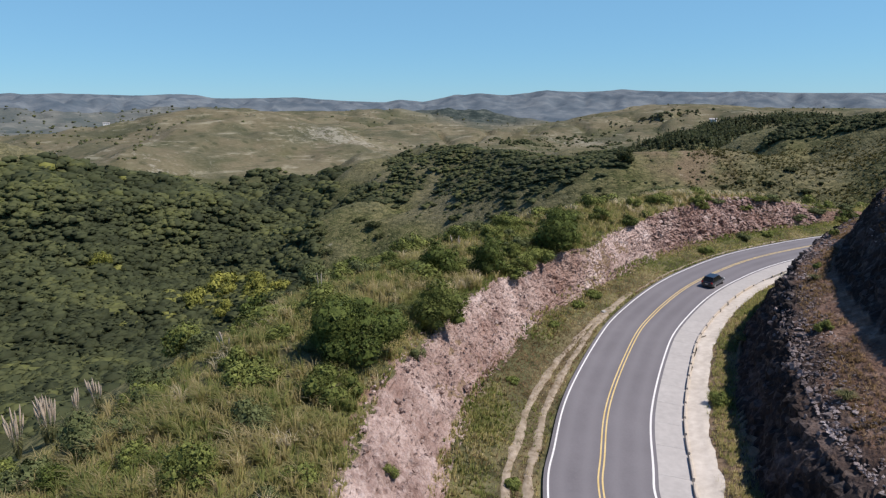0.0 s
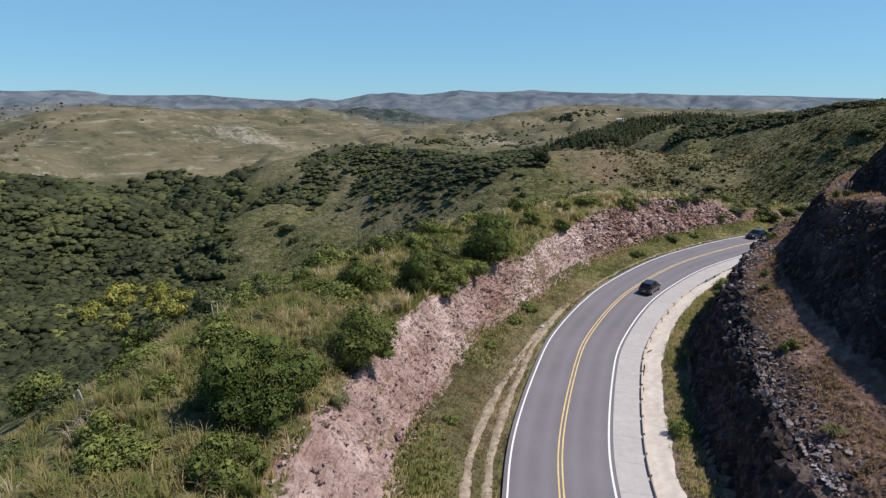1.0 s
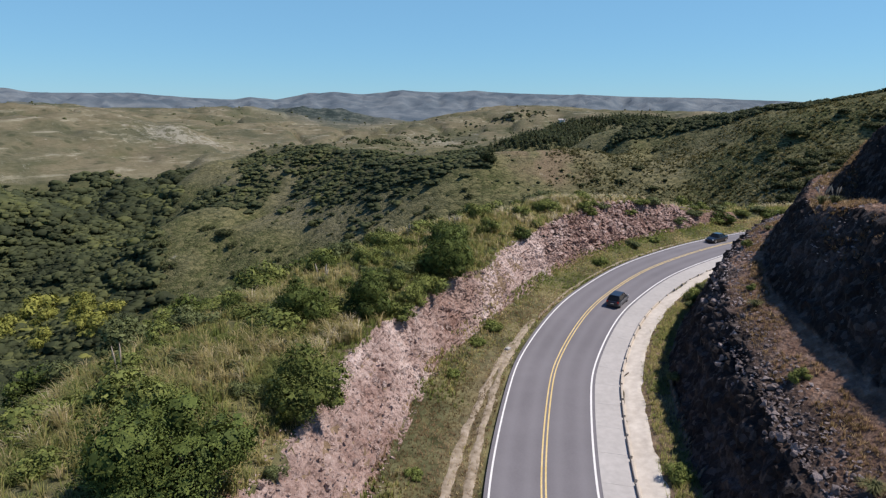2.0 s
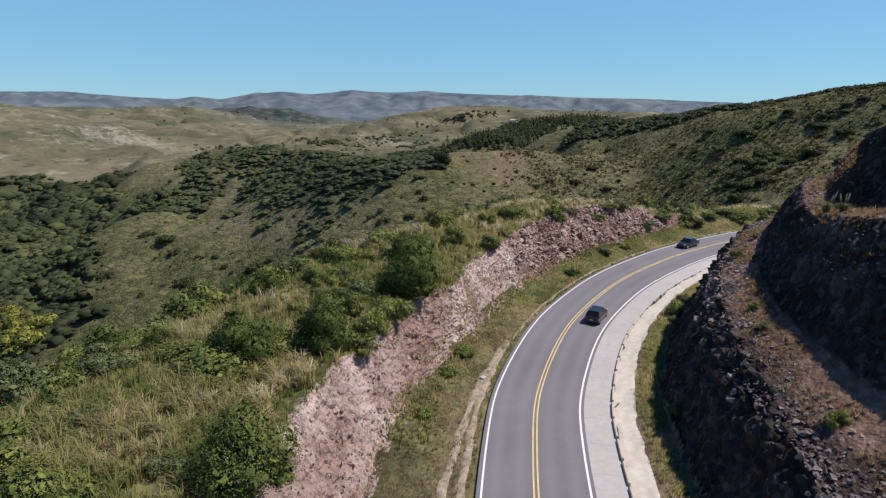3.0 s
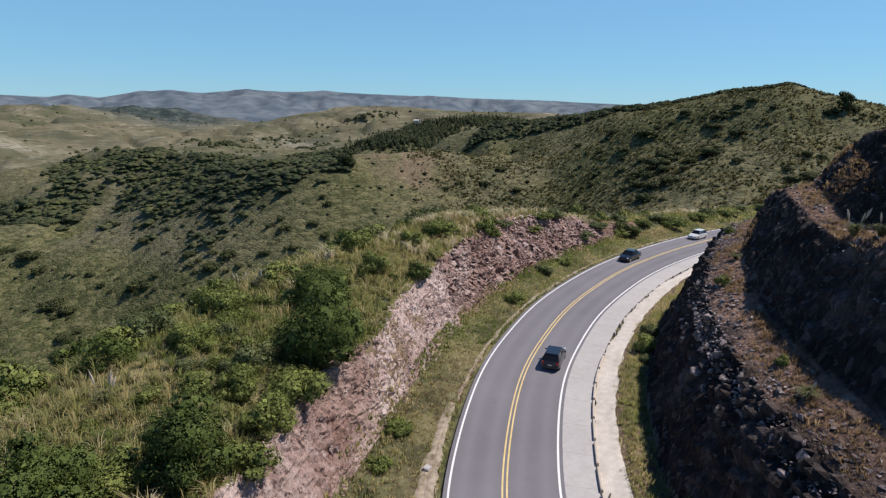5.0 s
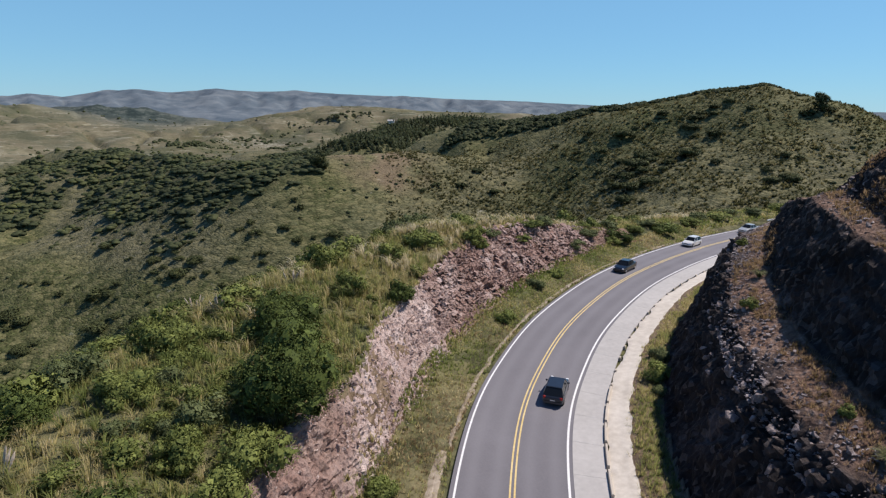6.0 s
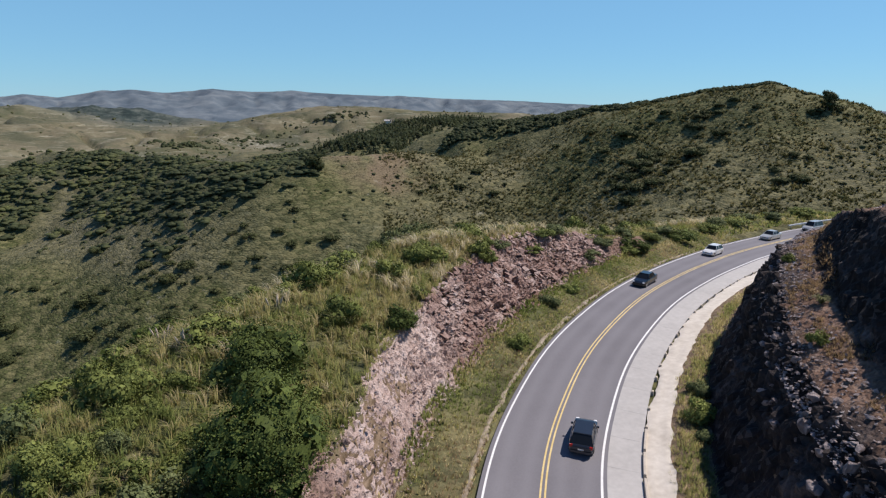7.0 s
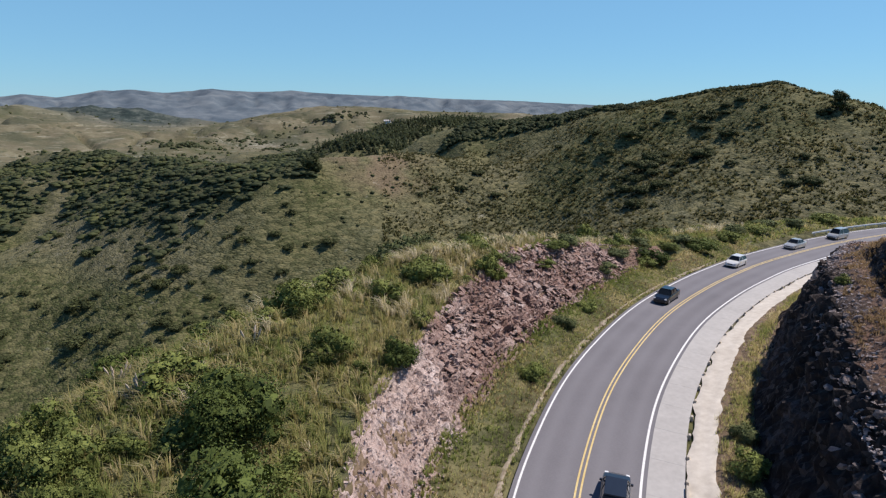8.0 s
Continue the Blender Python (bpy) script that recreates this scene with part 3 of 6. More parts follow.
# ---- road ----
def strip(name, s0, s1, d0, d1, lift, mats, step=1.0, thick=0.0, cols=2, jitter=0.0, slope=-0.035):
    s = np.arange(s0, s1 + step * 0.5, step)
    d = np.linspace(d0, d1, cols)
    S, D = np.meshgrid(s, d, indexing="ij")
    if jitter:
        D = D + jitter * fbm(S, np.sign(D) * 9 + 0 * S, 4, 3, 77) * (np.abs(D - d0) > 1e-6)
    x, y = road_xy(S.ravel(), D.ravel())
    z = road_z(S.ravel()) + slope * np.clip(D.ravel(), -6, 7) + lift
    me = quads_mesh(name, np.c_[x, y, z], grid_quads(len(s), cols), mats, False)
    ob = new(name, me)
    if thick:
        mod = ob.modifiers.new("thick", "SOLIDIFY")
        mod.thickness, mod.offset = thick, -1
    return ob


END = ROAD_END - 30
road = tagged(strip("road", 0, END, -4.0, 3.98, 0.0, [ASPHALT], 1.0, 0.3, 41), "grey two-lane asphalt road on a bend", "road", kind="structure")
across = np.tile(np.linspace(-4.0, 3.98, 41), len(road.data.vertices) // 41)
set_float(road.data, "polish", sum(np.exp(-((across - c) / 0.42) ** 2) for c in (-2.75, -1.05, 1.05, 2.75)))
for nm, d0, d1, paint, lab in (("edge_line", -3.72, -3.58, WHITE, "solid white edge line"), ("edge_line", 3.58, 3.74, WHITE, "solid white edge line"),
                               ("centre_line", -0.21, -0.09, YELLOW, "yellow line of a double centre line"), ("centre_line", 0.09, 0.21, YELLOW, "yellow line of a double centre line")):
    tagged(strip(nm, 0, END, d0, d1, 0.006, [paint], 0.5), lab, "road marking", kind="structure")
shoulder = tagged(new("shoulder"), "pale concrete gutter apron beside the road, laid in slabs", "pavement", kind="structure")
for k in range(53):
    slab = strip("slab", 20 + 4 * k, 23.985 + 4 * k, 3.985, 6.25, 0.012, [CONCRETE], 0.7971, 0.3, 3)
    slab.parent = shoulder


def verge_strip(name, s0, s1, d0, d1, lift, mat, cols, label, category, ragged=0.5, step=0.5, bend=0.0):
    """A strip laid on the ground sheet, with a ragged edge."""
    s = np.arange(s0, s1, step)
    S, U = np.meshgrid(s, np.linspace(0, 1, cols), indexing="ij")
    D = d0 + (d1 - d0) * U + bend * smoothstep(104, 143, S)
    D = D + ragged * fbm(S, U * 3, 1.6, 4, 61) * np.where((U == 0) | (U == 1), 1.0, 0.4)
    x, y = road_xy(S.ravel(), D.ravel())
    ends = np.minimum(np.clip((S - s0) / 4, 0, 1), np.clip((s1 - S) / 4, 0, 1)).ravel()
    edge = (np.abs(U.ravel() - 0.5) * 2) ** 4
    z = cutting(S.ravel(), D.ravel()) + lift + 0.06 * fbm(x, y, 1.2, 3, 63) - 0.12 * edge - 0.3 * (1 - ends)
    return tagged(new(name, quads_mesh(name, np.c_[x, y, z], grid_quads(len(s), cols), [mat], True)), label, category, kind="structure")


verge_strip("sand_strip", 20, 232, 6.42, 8.3, 0.1, SAND, 7, "strip of pale bare sand behind the kerb", "sand", 0.35)
for d0, d1, bend in ((-5.45, -4.65, 0.15), (-6.95, -6.15, 1.5)):
    verge_strip("wheel_track", 20, 144, d0, d1, 0.07, TRACK, 5, "pale worn wheel track in the grass verge", "track", 0.4, bend=bend)
verge_strip("wheel_track", 138, 214, -4.95, -4.45, 0.06, TRACK, 4, "narrow bare strip along the asphalt edge", "track", 0.3)


# ---- rock faces ----
def rock_sheet(name, s, d, normal, taper, mats, rough=1.0):
    """A dug face as a sheet of proud and sunken blocks; s, d, taper are grids."""
    rows, cols = s.shape
    S, D = s.ravel(), d.ravel()
    x, y = road_xy(S, D)
    nat = np.where(D < 0, left_side(S, D), right_side(S, D)) + fbm(x, y, 9, 4, 31) * 0.9
    z = np.minimum(cutting(S, D), nat)
    p = np.c_[x, y, z]
    q = np.c_[S, D * 1.1, z * 1.5 + 0.5 * S * 0.35]
    v1, g1 = cell_noise(q, 1.7, 3)
    v2, g2 = cell_noise(q, 0.7, 13)
    v3, g3 = cell_noise(q, 0.34, 23)
    block = np.where(D < 0, 0.75 + 0.75 * smoothstep(150, 170, S) * smoothstep(200, 186, S), 1.0)
    out = (v1 - 0.62) * 0.4 * block + (v2 - 0.5) * np.where(D < 0, 0.17, 0.26) * block + (v3 - 0.5) * 0.13 - 0.16 * (g2 < 0.09) + 0.5 * fbm(S, z, 7, 3, 71)
    # ledges of tilted beds where the left face is layered
    bed = (z * 1.7 + 0.05 * S + 0.5 * fbm(S, D, 5, 3, 73) + 0.9 * np.floor(S / 2.3 + fbm(S, z, 3, 2, 75)) * 0.37) % 1.0
    layered = (D < 0) * smoothstep(150, 163, S) * smoothstep(202, 192, S)
    out = out + layered * (0.5 * bed ** 2 - 0.2) * (0.4 + v1)
    # broken blocks along the lip of the lower right face
    lip = (D > 0) * np.exp(-((D - 14.1) / 1.4) ** 2)
    out = out + lip * ((v2 - 0.5) * 0.4 + (v3 - 0.5) * 0.35 + (v1 - 0.55) * 0.3)
    out = out * rough * taper.ravel()
    tx, ty = np.interp(S, RS, RT[:, 0]), np.interp(S, RS, RT[:, 1])
    nd, nz = normal
    nd, nz = nd.ravel(), nz.ravel()
    p = p + np.c_[ty * nd, -tx * nd, nz] * out[:, None]
    me = quads_mesh(name, p, grid_quads(rows, cols), mats, False)
    return me


def left_face():
    s = np.arange(50, 207, 0.2)
    u = np.linspace(0, 1, 52)
    toe, slope = left_toe(s), left_slope(s)
    width = (left_side(s, -toe - 3) + 0.9 - road_z(s) - 0.9) / slope + 0.5
    S, U = np.meshgrid(s, u, indexing="ij")
    D = -(toe[:, None] - 0.5 + U * (width[:, None] + 0.5))
    sl = np.repeat(slope[:, None], len(u), 1)
    taper = smoothstep(0, 0.08, U) * smoothstep(1, 0.9, U) * 0.92 + 0.08
    taper = taper * (1 - smoothstep(188, 206, S) * 0.8)
    me = rock_sheet("rock_face", S, D, (sl / np.hypot(sl, 1), 1 / np.hypot(sl, 1)), taper, [PINK_ROCK])
    grown = smoothstep(0.82, 1.0, U) + smoothstep(176, 204, S) * 0.9 + 0.5 * np.clip(fbm(S, U * 8, 5, 3, 81) * 2 - 0.6, 0, 1)
    set_float(me, "soil", np.clip(grown, 0, 1).ravel())
    strata = smoothstep(148, 170, S) * smoothstep(204, 190, S) * (0.55 + 1.3 * fbm(S, U * 6, 4, 3, 87)) + 0.7 * np.clip(fbm(S, U * 10, 9, 4, 89) * 2.2 - 0.35, 0, 1)
    set_float(me, "strata", np.clip(strata * 1.2, 0, 0.85).ravel())
    return tagged(new("rock_face", me), "cut slope of broken pink and grey granite above the verge", "rock face", kind="structure")


def right_faces():
    s = np.arange(60, 228, 0.22)
    d = np.arange(9.8, 30, 0.2)
    S, D = np.meshgrid(s, d, indexing="ij")
    e = 0.15
    steep = np.clip((cutting(S.ravel(), D.ravel() + e) - cutting(S.ravel(), D.ravel() - e)) / (2 * e), 0.05, 3).reshape(S.shape)
    x, y = road_xy(S.ravel(), D.ravel())
    free = (right_side(S.ravel(), D.ravel()) + fbm(x, y, 9, 4, 31) * 0.9 - cutting(S.ravel(), D.ravel())).reshape(S.shape)
    taper = smoothstep(9.8, 10.6, D) * (0.3 + 0.7 * smoothstep(0.5, 1.2, steep)) * smoothstep(-0.6, 0.6, free)
    me = rock_sheet("rock_cutting", S, D, (-steep / np.hypot(steep, 1), 1 / np.hypot(steep, 1)), taper, [SHADED_ROCK], 1.05)
    soil = 1 - smoothstep(0.45, 1.1, steep) + smoothstep(0.3, -0.3, free)
    edge = smoothstep(0.0, 1.6, D - 14.6 + 1.8 * fbm(S, D, 4, 3, 85))
    soil = soil * (0.25 + 0.75 * edge) * (0.8 + 0.7 * fbm(S, D, 3, 3, 83)) + 0.5 * smoothstep(178, 200, S)
    set_float(me, "soil", np.clip(soil, 0, 1).ravel())
    return tagged(new("rock_cutting", me), "steep stepped cutting of grey rock, darkened as in shade, with brown benches", "rock face", kind="structure")


LEFT_FACE, RIGHT_FACE = left_face(), right_faces()


# ---- kerb ----
def kerb_run():
    root = tagged(new("kerb"), "low kerb of pale concrete lengths with gaps between", "kerb", kind="structure")
    rng = random.Random(5)
    s = 30.0
    while s < 232:
        broken = s > 152
        length = 0.28 if broken else 2.75 + rng.uniform(-0.1, 0.1)
        gap = 2.6 if broken else 0.42
        bm = bmesh.new()
        n = 2 if broken else 7
        h = 0.2 if broken else 0.27
        rings = []
        for k in range(n):
            u = s + length * k / (n - 1)
            ring = []
            for d, z in ((6.27, -0.2), (6.29, h - 0.03), (6.32, h), (6.44, h), (6.47, h - 0.03), (6.48, -0.2)):
                x, y = road_xy(u, d)
                ring.append(bm.verts.new((float(x), float(y), float(road_z(u)) - 0.22 + z)))
            rings.append(ring)
        for a, b in zip(rings[:-1], rings[1:]):
            for k in range(5):
                bm.faces.new((a[k], a[k + 1], b[k + 1], b[k]))
        bm.faces.new(rings[0][::-1])
        bm.faces.new(rings[-1])
        bmesh.ops.recalc_face_normals(bm, faces=bm.faces)
        part("kerbstone", bm_mesh("kerbstone", bm), KERB, root)
        s += length + gap


kerb_run()


# ---- plants ----
def leaf_cloud(rng, centres, radii, count, size, lift=0.35, shell=0.55, narrow=0.55):
    """Leaf sprays on and in a heap of clumps: verts (4n,3), quads (n,4)."""
    radii = np.asarray(radii, float)
    w = radii ** 2
    k = rng.choice(len(radii), count, p=w / w.sum())
    v = rng.normal(size=(count, 3))
    v /= np.linalg.norm(v, axis=1)[:, None]
    r = radii[k] * (shell + (1 - shell) * rng.random(count) ** 0.6) * (0.85 + 0.3 * rng.random(count))
    c = np.asarray(centres, float)[k] + v * r[:, None] * (1, 1, 0.85)
    nrm = v + rng.normal(size=(count, 3)) * 0.55 + (0, 0, lift)
    nrm /= np.linalg.norm(nrm, axis=1)[:, None]
    t = np.cross(nrm, rng.normal(size=(count, 3)))
    t /= np.linalg.norm(t, axis=1)[:, None]
    b = np.cross(nrm, t)
    narrow = narrow * (0.6 + 0.5 * rng.random(count))[:, None]
    a = (size * (0.6 + 0.8 * rng.random(count)))[:, None]
    quad = np.stack([c - t * a * 0.9, c + b * a * narrow - nrm * a * 0.12, c + t * a * 0.9, c - b * a * narrow - nrm * a * 0.12], 1)
    soft = v + nrm * 0.45 + (0, 0, 0.25)
    soft /= np.linalg.norm(soft, axis=1)[:, None]
    return quad.reshape(-1, 3), np.arange(4 * count).reshape(-1, 4)[:, ::-1], np.repeat(soft, 4, 0)


def limb(bm, a, b, ra, rb, sides=6):
    a, b = Vector(a), Vector(b)
    axis = (b - a).normalized()
    u = axis.orthogonal().normalized()
    v = axis.cross(u)
    rings = []
    for p, r in ((a, ra), (a.lerp(b, 0.5) + u * ra * 0.4, (ra + rb) / 2), (b, rb)):
        rings.append([bm.verts.new(p + (u * math.cos(q) + v * math.sin(q)) * r) for q in (2 * math.pi * k / sides for k in range(sides))])
    for p, q in zip(rings[:-1], rings[1:]):
        for k in range(sides):
            bm.faces.new((p[k], p[(k + 1) % sides], q[(k + 1) % sides], q[k]))


BARK = speckled("bark", (0.05, 0.04, 0.03), (0.13, 0.105, 0.08), 6.0, 0.95, 0.5)
LEAVES = {
    "dark": leaf_material("dark_leaves", (0.026, 0.042, 0.012), (0.145, 0.185, 0.046)),
    "green": leaf_material("green_leaves", (0.05, 0.072, 0.018), (0.24, 0.27, 0.076)),
    "olive": leaf_material("olive_leaves", (0.05, 0.068, 0.028), (0.18, 0.205, 0.085)),
    "scrub": leaf_material("scrub_leaves", (0.026, 0.034, 0.016), (0.118, 0.132, 0.052)),
    "bright": leaf_material("bright_leaves", (0.08, 0.11, 0.026), (0.28, 0.32, 0.095)),
    "yellow": leaf_material("yellow_leaves", (0.13, 0.145, 0.03), (0.34, 0.34, 0.085)),
}


def shrub(name, tone, wide, high, count, size, seed, label, category="shrub", stem=0.12, clumps=11):
    """A bush or small tree: stems that fork into a lumpy crown of leaf sprays. Base at the origin."""
    rng = np.random.default_rng(seed)
    root = new(name)
    a = rng.random(clumps) * 2 * math.pi
    rad = np.sqrt(rng.random(clumps)) * wide * 0.34
    tall = (0.3 + 0.48 * rng.random(clumps)) * high * (1 - 0.35 * (rad / (wide * 0.34)) ** 2)
    centres = np.c_[np.cos(a) * rad, np.sin(a) * rad, np.maximum(tall, high * 0.22)]
    radii = (0.17 + 0.1 * rng.random(clumps)) * wide * (0.8 + 0.4 * rng.random(clumps))
    radii = np.minimum(radii, high - centres[:, 2] + 0.12 * high)
    low = rng.random(5) * 2 * math.pi
    centres = np.r_[centres, np.c_[np.cos(low) * wide * 0.33, np.sin(low) * wide * 0.33, np.full(5, high * 0.2)]]
    radii = np.r_[radii, np.full(5, wide * 0.17)]
    v, q, soft = leaf_cloud(rng, centres, radii, count, size)
    vi, qi, si = leaf_cloud(rng, centres, radii * 0.72, 50 * len(radii), 0.21 * float(np.mean(radii)), 0.2, 0.6, 0.9)
    v, q, soft = np.r_[v, vi], np.r_[q, qi + len(v)], np.r_[soft, si]
    v[:, 2] = np.maximum(v[:, 2], 0.03)
    part("crown", quads_mesh("crown", v, q, [], False, None, soft), LEAVES[tone], root)
    bm = bmesh.new()
    fork = (wide * 0.02, 0, high * 0.22)
    limb(bm, (0, 0, -0.4), fork, stem, stem * 0.75)
    for c in centres[:7]:
        limb(bm, fork, tuple(c), stem * 0.6, stem * 0.15, 5)
    part("trunk", bm_mesh("trunk", bm), BARK, root)
    return tagged(root, label, category)


def set_down(ob, x, y, turn=0.0, scale=1.0, sink=0.05):
    ob.matrix_basis = Matrix.Translation((x, y, land_at(x, y) - sink)) @ pose(0, 0, 0, 0, 0, turn) @ Matrix.Scale(scale, 4)
    return ob


# bushes and small trees on the shelf above the cut: place, width, height, leaves
SHELF_BUSHES = [
    (-5.6, 45.2, 8.4, 6.0, "dark"), (1.0, 52.6, 5.6, 4.9, "green"), (1.5, 67.1, 5.4, 4.4, "dark"), (7.4, 68.2, 5.2, 4.6, "dark"),
    (17.9, 78.6, 7.2, 6.3, "dark"), (20.6, 87.2, 5.6, 5.0, "dark"), (-11.4, 34.4, 3.7, 2.3, "olive"), (-21.3, 34.8, 4.9, 2.8, "olive"),
    (-12.9, 29.1, 4.0, 2.4, "green"), (-6.8, 38.9, 4.8, 2.4, "green"), (-22.0, 44.9, 4.4, 2.2, "olive"), (-21.5, 30.9, 2.2, 1.9, "dark"),
    (-15.0, 53.3, 3.6, 2.1, "green"), (12.2, 71.6, 3.5, 2.6, "green"), (-4.3, 71.6, 2.6, 2.1, "dark"), (9.6, 81.6, 3.6, 2.3, "green")]
EDGE_BUSHES = [
    (11.9, 82.8, 1.8, 1.2, "olive"), (-7.4, 52.0, 5.3, 2.3, "green"), (12.3, 92.0, 4.0, 3.0, "green"),
    (12.5, 88.2, 5.0, 2.3, "green"), (7.3, 86.6, 4.6, 2.5, "olive"), (15.0, 74.4, 4.4, 2.1, "green"), (11.3, 75.7, 3.4, 2.0, "green"),
    (28.0, 93.9, 4.0, 2.8, "green"), (32.3, 92.2, 3.2, 1.9, "dark"), (4.5, 82.3, 3.4, 2.5, "dark"), (48.9, 105.0, 3.1, 2.0, "green"),
    (36.4, 101.6, 3.2, 2.2, "green"), (29.5, 102.6, 4.2, 2.6, "green"), (82.6, 111.6, 5.4, 3.8, "dark"), (95.8, 113.4, 6.4, 4.0, "dark")]
FAR_BUSHES = [
    (71.5, 109.6, 3.2, 3.6, "olive"), (64.0, 111.8, 4.2, 2.3, "green"), (50.8, 110.6, 4.7, 2.7, "green"), (88.5, 113.6, 4.2, 2.6, "green"),
    (76.5, 112.6, 4.0, 2.6, "olive"), (105.0, 114.8, 5.0, 2.6, "green"), (115.0, 115.4, 6.0, 2.6, "green"), (126.0, 115.6, 5.0, 2.4, "olive"),
    (58.0, 113.8, 4.4, 2.4, "olive"), (43.5, 107.5, 4.0, 2.4, "green"), (110.5, 117.0, 5.2, 2.8, "olive"), (136.0, 115.0, 6.0, 2.6, "green"),
    (54.5, 108.6, 3.4, 1.9, "olive"), (60.5, 108.8, 3.0, 1.7, "green"), (67.8, 113.4, 4.4, 2.9, "olive"), (80.8, 111.2, 3.6, 2.0, "green"),
    (84.2, 115.4, 4.8, 3.0, "olive"), (93.6, 116.0, 4.6, 2.5, "olive"), (99.2, 114.2, 3.8, 2.1, "green"), (120.6, 117.6, 4.8, 2.4, "olive")]
WORDS = {"dark": "dense dark green bush with small leaves on the grassy slope", "green": "bright green feathery shrub among tall grass",
         "olive": "dull olive green shrub in dry grass", "yellow": "yellowing shrub at the foot of the slope"}
count = 0
for x, y, wide, high, tone in SHELF_BUSHES + EDGE_BUSHES + FAR_BUSHES:
    big = high > 4
    ob = shrub("tree" if big else "shrub", tone, wide, high, int((2900 if big else 1800 if y < 100 else 600) * wide), (0.05 if big else 0.04 if y < 100 else 0.095) + 0.0025 * wide, 100 + count,
               ("small tree with a dense dark green crown above the cut slope" if tone == "dark" else "tall feathery green bush at the cut's edge") if big else WORDS[tone],
               "tree" if big else "shrub", 0.1 + 0.02 * wide, 14 if big else 10)
    set_down(ob, x, y)
    if y > 106:
        ob.matrix_basis = ob.matrix_basis @ Matrix.Diagonal((0.95, 0.95, 0.5, 1))
    ob["group"] = "trees above the cut" if big else "shrubs above the cut"
    count += 1

# small feathery shrubs all along the shelf
rng_s = random.Random(12)
sprigs = [shrub("shrub", tone, 2.0, 1.3, 1900, 0.042, 260 + k, "small leafy green shrub among the grass", "shrub", 0.05, 8) for k, tone in enumerate(("green", "green", "olive", "green"))]
for k in range(100):
    s_k, d_k = rng_s.uniform(84, 214), -rng_s.uniform(13.5, 33)
    bx, by = (float(v) for v in road_xy(s_k, d_k))
    grow = rng_s.uniform(0.5, 1.35) if k < 64 else rng_s.uniform(0.9, 1.9)
    m = Matrix.Translation((bx, by, land_at(bx, by) - 0.05)) @ pose(0, 0, 0, 0, 0, rng_s.uniform(0, 360)) @ Matrix.Diagonal((grow, grow, grow * rng_s.uniform(0.7, 1.1), 1))
    ob = sprigs[k] if k < 4 else copy_thing(sprigs[k % 4], m)
    ob.matrix_basis = m
    ob["group"] = "shrubs above the cut"

# low green shrubs crowded along the shelf beyond the bend
for k in range(84):
    s_k, d_k = rng_s.uniform(172, 246), -rng_s.uniform(11.5, 40)
    bx, by = (float(v) for v in road_xy(s_k, d_k))
    grow = rng_s.uniform(0.8, 2.1)
    m = Matrix.Translation((bx, by, land_at(bx, by) - 0.1)) @ pose(0, 0, 0, 0, 0, rng_s.uniform(0, 360)) @ Matrix.Diagonal((grow, grow, grow * rng_s.uniform(0.6, 0.95), 1))
    ob = copy_thing(sprigs[k % 4], m)
    ob["group"] = "shrubs above the cut"

# lush green shrubs on the outer part of the shelf
for k in range(84):
    s_k, d_k = rng_s.uniform(94, 184), -rng_s.uniform(17, 36)
    bx, by = (float(v) for v in road_xy(s_k, d_k))
    grow = rng_s.uniform(1.0, 2.3)
    m = Matrix.Translation((bx, by, land_at(bx, by) - 0.1)) @ pose(0, 0, 0, 0, 0, rng_s.uniform(0, 360)) @ Matrix.Diagonal((grow, grow, grow * rng_s.uniform(0.6, 0.9), 1))
    ob = copy_thing(sprigs[k % 4], m)
    ob["group"] = "shrubs above the cut"

# bushes and low trees on the fall below the shelf
lows = [shrub("bush", tone, 4.0, 2.8, 4200, 0.055, 280 + k, text, "bush", 0.1, 12) for k, (tone, text) in enumerate((
    ("dark", "dense dark bush on the steep slope below the shelf"), ("olive", "dull olive bush on the slope below the shelf"),
    ("green", "bright green bush on the slope below the shelf"), ("olive", "grey-green bush on the slope below the shelf")))]
for k in range(56):
    s_k = rng_s.uniform(78, 215)
    d_k = -float(np.interp(s_k, [60, 120, 150, 185, 215], [33, 33, 28, 23, 17])) - 14 * rng_s.random() ** 1.4
    bx, by = (float(v) for v in road_xy(s_k, d_k))
    grow = rng_s.uniform(0.5, 1.5)
    m = Matrix.Translation((bx, by, land_at(bx, by) - 0.25)) @ pose(0, 0, 0, 0, 0, rng_s.uniform(0, 360)) @ Matrix.Diagonal((grow, grow, grow * rng_s.uniform(0.75, 1.1), 1))
    ob = lows[k] if k < 4 else copy_thing(lows[k % 4], m)
    ob.matrix_basis = m
    ob["group"] = "bushes below the shelf"

